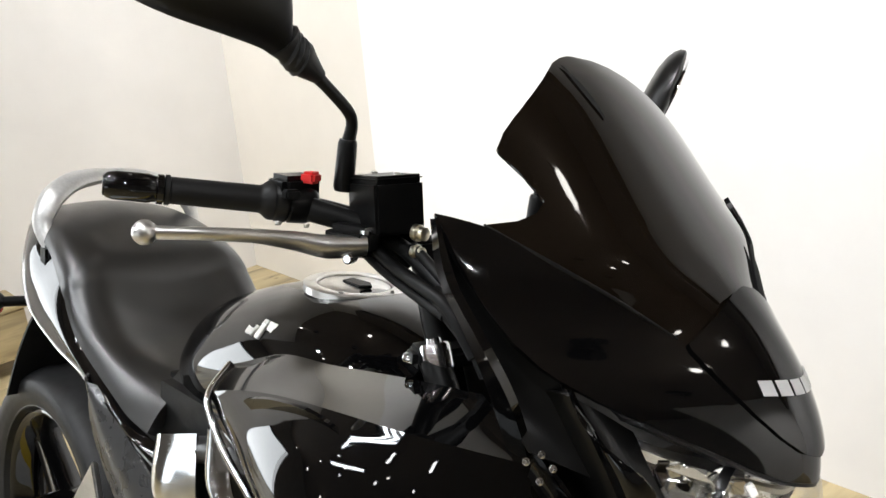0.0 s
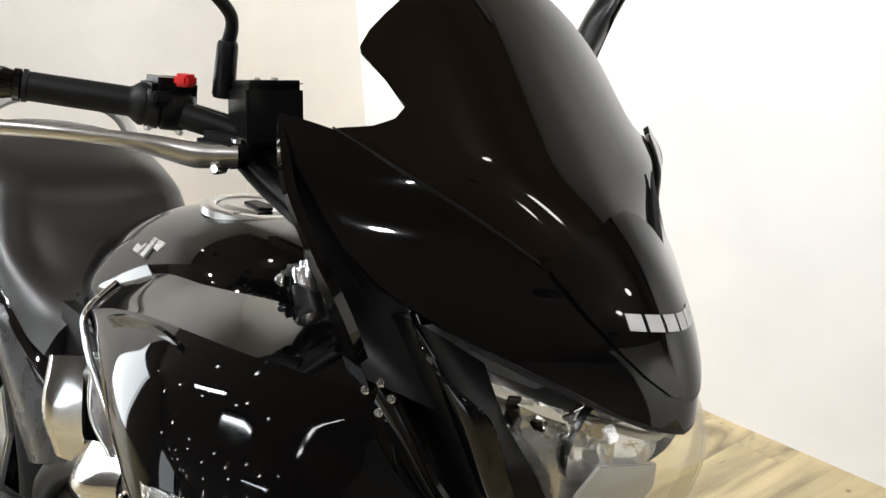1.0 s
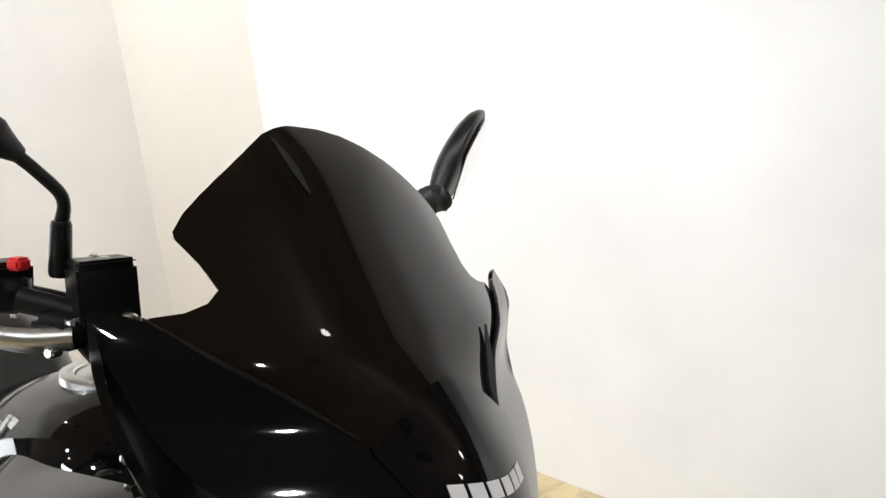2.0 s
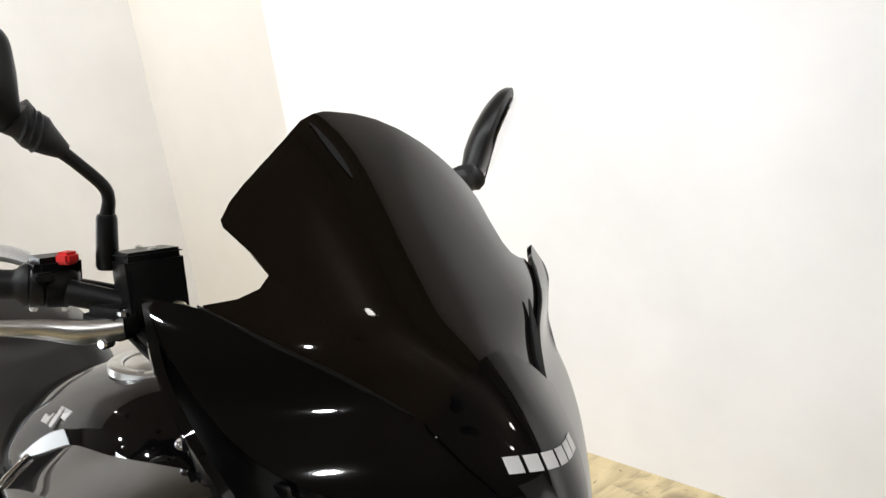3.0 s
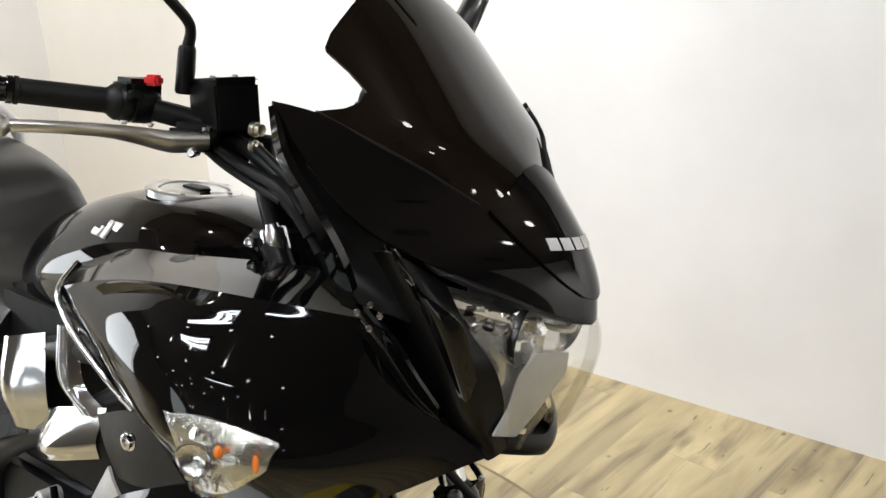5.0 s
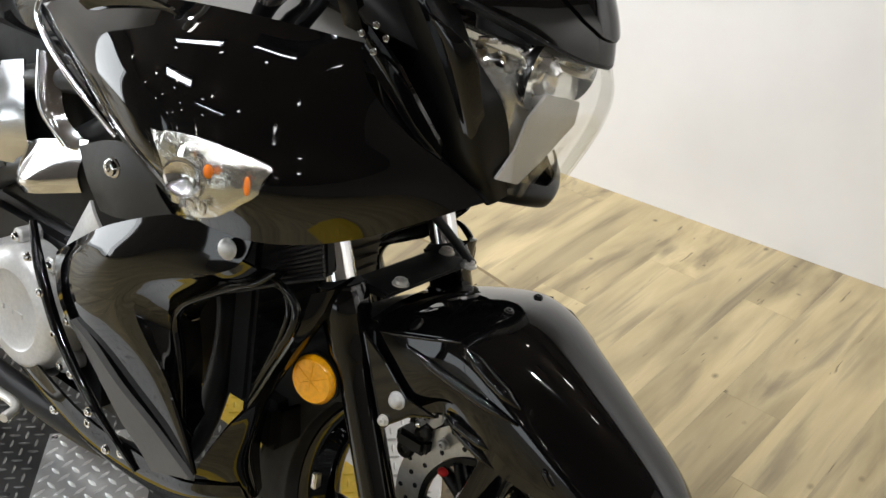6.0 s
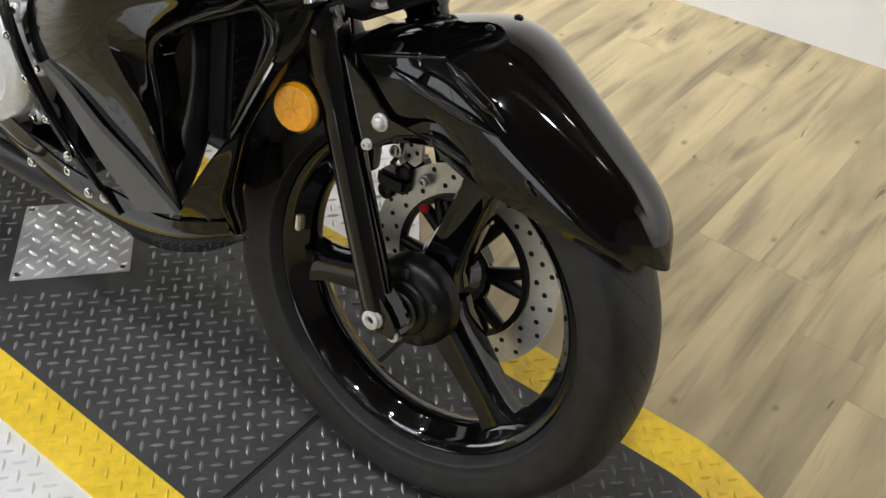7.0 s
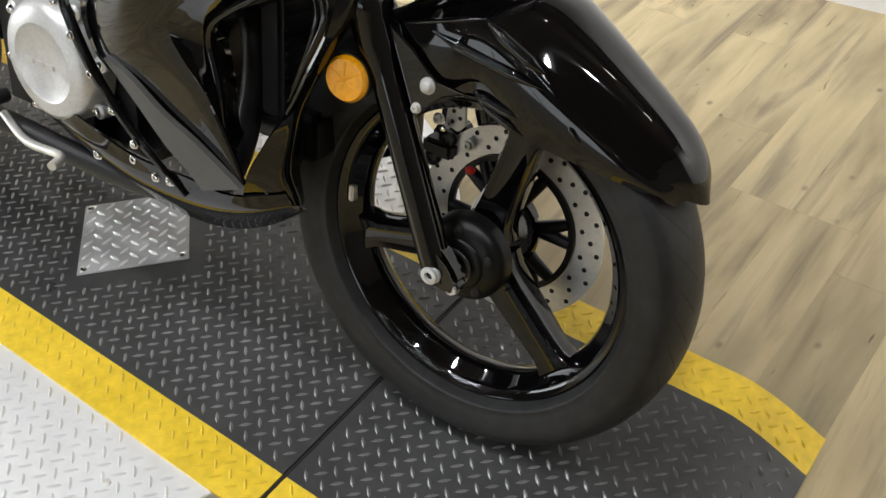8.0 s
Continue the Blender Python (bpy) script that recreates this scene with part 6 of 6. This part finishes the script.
# ---- bars, levers, mirrors ----
def bars():
    # fork crown and risers
    crown = part("fork_crown", slab([(-0.10, -0.028), (0.10, -0.028), (0.112, 0.0), (0.08, 0.022), (-0.08, 0.022), (-0.112, 0.0)], 0.022, Matrix.Translation((-0.315, 0, 0.955)) @ pose(0, 0, 0, 90, 0, 90) @ pose(0, 0, 0), bevel=0.006), M_MATTE, bike, "black upper fork crown")
    for s in (-1, 1):
        part("fork_cap", lathe([(-0.016, 0.0175), (0.008, 0.0175), (0.011, 0.0155), (0.011, 0.009), (0.016, 0.008), (0.016, 0)], V((-0.308, 0.088 * s, 0.972)), FD, 28), M_CHROME, crown)
        part("fork_top_tube", tube([fork_at(s, 0.60, 0.095), V((-0.308, 0.09 * s, 0.965))], 0.0165, 24, 3), M_SATIN, crown)
        part("clamp_bolt", lathe([(0, 0.0065), (0.010, 0.0065), (0.012, 0.005), (0.012, 0)], V((-0.328, 0.100 * s, 0.962)), V((-1, 0.3 * s, 0)), 16), M_CHROME, crown)
        part("riser", tube([(-0.335, 0.05 * s, 0.965), (-0.365, 0.055 * s, 1.04), (-0.372, 0.056 * s, 1.075)], [0.020, 0.016, 0.018], 14), M_SATIN, crown)
    bar = part("handlebar", tube([(-0.540, -0.345, 1.125), (-0.473, -0.190, 1.113), (-0.425, -0.115, 1.098), (-0.375, -0.06, 1.075), (-0.370, 0, 1.07), (-0.375, 0.06, 1.075), (-0.365, 0.115, 1.055), (-0.383, 0.190, 1.053), (-0.450, 0.345, 1.065)], 0.011, 14, 60), M_SATIN, bike, "black tubular handlebar")
    for s in (-1, 1):
        d = V((-0.065, 0.150 * s, 0.012)).normalized()
        off = V((0.09, 0, -0.06)) if s > 0 else V((0, 0, 0))
        a = V((-0.473, 0.190 * s, 1.113)) + off
        prof = [(0.0, 0.012), (-0.002, 0.0215), (0.002, 0.0215), (0.007, 0.0185), (0.010, 0.0158)]
        for k in range(24):
            prof += [(0.0120 + 0.0038 * k, 0.0150 - 0.00003 * k), (0.0142 + 0.0038 * k, 0.0146 - 0.00003 * k)]
        prof += [(0.104, 0.0142), (0.105, 0.0158), (0.109, 0.0158), (0.110, 0.012)]
        grip = part("grip", lathe(prof, a, d, 28), M_GRIP, bar, "black ribbed rubber grip")
        part("bar_end", lathe([(0.110, 0.012), (0.111, 0.0155), (0.117, 0.0155), (0.118, 0.0135), (0.121, 0.0138), (0.126, 0.0152), (0.158, 0.0148), (0.166, 0.0130), (0.170, 0.009), (0.170, 0)], a, d, 28), M_GLOSS, bar, "glossy black bar-end weight")
        # switch housing in two halves
        sw = part("switch_housing", lathe([(0.0, 0.014), (0.0, 0.020), (0.003, 0.0225), (0.014, 0.0228), (0.0155, 0.0205), (0.0175, 0.0228), (0.036, 0.0222), (0.044, 0.018), (0.048, 0.013)], a - d * 0.002, -d, 28), M_SATIN, bar, "black handlebar switch housing")
        part("switch_block", box((-0.018, -0.024, -0.012), (0.020, 0.024, 0.030), 0.006, m=Matrix.Translation(a - d * 0.026 + V((-0.004, 0, 0.0)))), M_SATIN, sw)
        part("rocker", box((-0.006, -0.009, -0.005), (0.006, 0.009, 0.005), 0.002, m=Matrix.Translation(a - d * 0.026 + V((0.018, -0.018 * -s, 0.012)))), M_GRIP, sw)
        for k in (-1, 1):
            bolt_head(a - d * (0.026 + 0.015 * k) + V((0.014, 0.012 * s, -0.020)), V((0.3, 0.3 * s, -1)), 0.0035, 0.003, M_STEEL, sw, "housing_screw")
        if s < 0:
            part("kill_switch", box((-0.0085, -0.0095, 0), (0.0085, 0.0095, 0.0125), 0.003, m=Matrix.Translation((-0.444, -0.160, 1.134)) @ pose(0, 0, 0, 0, 0, 25)), M_RED, sw, "red engine stop switch")
        part("cable_guide", tube([a - d * 0.030 + V((0.022, 0, -0.004)), V((-0.40, 0.115 * s, 1.090)) + off * 0.6, (-0.36, 0.085 * s, 1.055)], [0.013, 0.012, 0.008], 12), M_MATTE, sw)
        # lever and its perch
        perch = part("lever_perch", box((-0.030, -0.030, -0.020), (0.022, 0.030, 0.012), 0.008, m=Matrix.Translation(V((-0.395, 0.128 * s, 1.085)) + off) @ pose(0, 0, 0, 0, 0, -25 * s)), M_MATTE, bar)
        lev = [(-0.372, 0.138 * s, 1.078), (-0.390, 0.172 * s, 1.076), (-0.404, 0.205 * s, 1.082), (-0.412, 0.245 * s, 1.088), (-0.428, 0.295 * s, 1.091), (-0.450, 0.338 * s, 1.091)]
        lev = [V(p) + off for p in lev]
        lever = part("lever", tube(lev, [0.012, 0.0145, 0.0115, 0.0085, 0.0078, 0.0080], 14, 36, None, True, 0.8), M_ALU, bar, "polished aluminium brake lever")
        part("lever_ball", ball(V((-0.452, 0.343 * s, 1.091)) + off, 0.0125), M_ALU, lever)
        part("pivot_bolt", lathe([(0, 0.009), (0.004, 0.009), (0.006, 0.006), (0.006, 0)], V((-0.376, 0.135 * s, 1.090)) + off, Z, 16), M_CHROME, perch)
        part("adjuster", lathe([(0, 0.006), (0.012, 0.006), (0.014, 0.004), (0.014, 0)], V((-0.378, 0.150 * s, 1.066)) + off, V((0.5, s, 0)), 14), M_CHROME, perch)
    # fluid reservoir
    m = Matrix.Translation((-0.388, -0.105, 1.128)) @ pose(0, 0, 0, 4, -6, -14)
    res = part("fluid_reservoir", box((-0.036, -0.026, -0.040), (0.034, 0.030, 0.0150), 0.003, m=m), M_SATIN, bike, "black brake fluid reservoir")
    part("reservoir_lid", box((-0.0355, -0.0255, 0.0146), (0.0355, 0.0295, 0.0215), 0.003, m=m), M_SATIN, res)
    for x, y in ((-0.028, 0.0), (0.028, 0.0)):
        part("lid_screw", lathe([(0.022, 0.004), (0.024, 0.004), (0.0245, 0.002), (0.0245, 0)], m @ V((x, y, 0)), Z, 12), M_STEEL, res)
    part("banjo_bolt", lathe([(0, 0.009), (0.006, 0.009), (0.008, 0.007), (0.014, 0.007), (0.015, 0)], (-0.342, -0.098, 1.095), V((1, 0.1, 0)), 16), M_ZINC, res, "pale zinc-plated banjo bolt")
    part("banjo_bolt", lathe([(0, 0.008), (0.005, 0.008), (0.007, 0.006), (0.012, 0.006), (0.013, 0)], (-0.342, -0.098, 1.075), V((1, 0.1, 0)), 16), M_ZINC, res)
    # hoses and wiring from the bar down behind the cowl
    for pts, r in (([(-0.400, -0.122, 1.085), (-0.366, -0.112, 1.060), (-0.320, -0.110, 1.046), (-0.275, -0.110, 1.032), (-0.235, -0.105, 0.990)], 0.0065), ([(-0.42, -0.125, 1.095), (-0.372, -0.098, 1.078), (-0.325, -0.095, 1.058), (-0.275, -0.095, 1.030), (-0.23, -0.09, 0.97)], 0.008), ([(-0.345, -0.098, 1.080), (-0.310, -0.098, 1.062), (-0.270, -0.098, 1.036), (-0.235, -0.090, 0.98)], 0.005), ([(-0.41, -0.125, 1.075), (-0.370, -0.116, 1.051), (-0.325, -0.112, 1.035), (-0.275, -0.112, 1.022)], 0.0045)):
        part("control_cable", tube(pts, r * 1.15, 10), M_MATTE, bike)
    part("cable_boot", tube([(-0.300, -0.104, 1.040), (-0.275, -0.104, 1.028), (-0.250, -0.102, 1.008)], [0.010, 0.013, 0.011], 12), M_MATTE, bike)


bars()


def mirror(neck, tip, stem, up, s, full):
    """A stalk with an elbow, a boot and an egg-shaped housing with its glass."""
    ob = part("mirror_stalk", tube(stem, [0.0075, 0.0065, 0.0065, 0.0065, 0.007], 14, 30), M_SATIN, bike, "black mirror on a bent stalk")
    base = V(stem[0])
    part("stalk_base", lathe([(-0.004, 0.010), (0.0, 0.0115), (0.048, 0.0105), (0.052, 0.009)], base - V((0.004, 0, 0.05)), V((0.06, 0, 1)), 18), M_SATIN, ob)
    neck, tip = V(neck), V(tip)
    d = (tip - neck).normalized()
    boot0 = V(stem[-1])
    part("boot", tube([boot0 - d * 0.004, boot0.lerp(neck, 0.35), boot0.lerp(neck, 0.7), neck], [0.008, 0.014, 0.019, 0.017, 0.020], 16, 16), M_RUBBER, ob)
    for k in range(3):
        c = boot0.lerp(neck, 0.55 + 0.14 * k)
        part("boot_rib", lathe([(-0.0025, 0.0175), (0, 0.0205), (0.0025, 0.0175)], c, d, 18), M_RUBBER, ob)
    up = V(up)
    up = (up - d * up.dot(d)).normalized()
    back = d.cross(up) * s
    n = (tip - neck).length
    rings = []
    shape = ((0.0, 0.16, 0.018, 0.0), (0.10, 0.26, 0.022, 0.003), (0.25, 0.46, 0.027, 0.004), (0.45, 0.58, 0.028, 0.005), (0.65, 0.58, 0.026, 0.004), (0.82, 0.48, 0.022, 0.002), (0.94, 0.30, 0.014, 0.003), (1.0, 0.10, 0.005, 0.001))
    if full:
        shape = ((0.0, 0.17, 0.018, 0.0), (0.05, 0.33, 0.022, 0.017), (0.12, 0.43, 0.026, 0.030), (0.30, 0.48, 0.030, 0.036), (0.60, 0.48, 0.030, 0.036), (0.83, 0.42, 0.025, 0.035), (0.95, 0.29, 0.016, 0.033), (1.0, 0.10, 0.006, 0.031))
    for u, h, t, lift in shape:
        c = neck + d * (n * u) + up * lift
        rings.append([c + up * (h * 0.105 * math.sin(a)) + back * (t * (math.cos(a) if math.cos(a) > 0 else 0.35 * math.cos(a))) for a in (2 * math.pi * k / 20 for k in range(20))])
    part("housing", loft(rings, 4), M_SATIN, ob)
    glass = []
    for u, h, t, lift in shape[2:-1]:
        h = h * 0.82
        c = neck + d * (n * u) + up * lift - back * 0.0105
        glass.append([c + up * (h * 0.10 * w) for w in (-1, -0.5, 0, 0.5, 1)])
    part("mirror_glass", sheet(net(glass, 3, 2), 0.002), M_MIRROR, ob, "mirror glass")


mirror((-0.440, -0.205, 1.280), (-0.455, -0.400, 1.326), [(-0.431, -0.123, 1.180), (-0.428, -0.122, 1.198), (-0.428, -0.128, 1.212), (-0.434, -0.150, 1.234), (-0.437, -0.164, 1.246)], (0, 0, 1), -1, True)
mirror((-0.378, 0.345, 1.200), (-0.432, 0.468, 1.288), [(-0.371, 0.123, 1.120), (-0.368, 0.124, 1.135), (-0.372, 0.15, 1.160), (-0.41, 0.22, 1.180), (-0.39, 0.315, 1.190)], (0.6, -0.4, 0.7), -1, False)
# ---- floor planks ----
PLANK_W, PLANK_L, PLANK_YAW = 0.13, 0.914, -4.0
shared = bpy.data.meshes.new("plank")
tmp = box((-PLANK_W / 2 + 0.0001, -PLANK_L / 2 + 0.0002, -0.006), (PLANK_W / 2 - 0.0001, PLANK_L / 2 - 0.0002, 0.0), 0.0002, seg=1)
tmp.to_mesh(shared)
tmp.free()
shared.materials.append(M_WOOD)
rest = bmesh.new()
turn = pose(0, 0, 0, 0, 0, PLANK_YAW)
rng = random.Random(5)
for i in range(-90, 70):
    shift = rng.random() * PLANK_L
    for j in range(-16, 5):
        c = turn @ Vector((i * PLANK_W, j * PLANK_L + shift, 0))
        limit = WALL_Y + 0.10
        over = max(0.0, c.y + PLANK_L / 2 - limit)
        size = 1.0 - over / PLANK_L
        if not (-5.6 < c.x < 4.15 and -12.9 < c.y) or size < 0.03:
            continue
        if c.x < -3.4 and c.y + PLANK_L / 2 > -0.7:
            continue
        mid = j * PLANK_L + shift - over / 2
        c = turn @ Vector((i * PLANK_W, mid, 0))
        if -1.6 < c.x < 1.9 and c.y > -0.9:
            ob = new("plank", shared)
            ob.parent = ground
            ob.matrix_world = Matrix.Translation((c.x, c.y, FLOOR_Z)) @ turn @ Matrix.Diagonal((1, size, 1, 1))
        else:
            w, l = PLANK_W / 2 - 0.00025, PLANK_L * size / 2 - 0.00025
            top = [turn @ Vector((i * PLANK_W + a * w, mid + b * l, FLOOR_Z)) for a, b in ((-1, -1), (1, -1), (1, 1), (-1, 1))]
            rest.faces.new([rest.verts.new(p) for p in top])
tagged(part("far_plank", rest, M_WOODFAR, ground), kind="stuff")
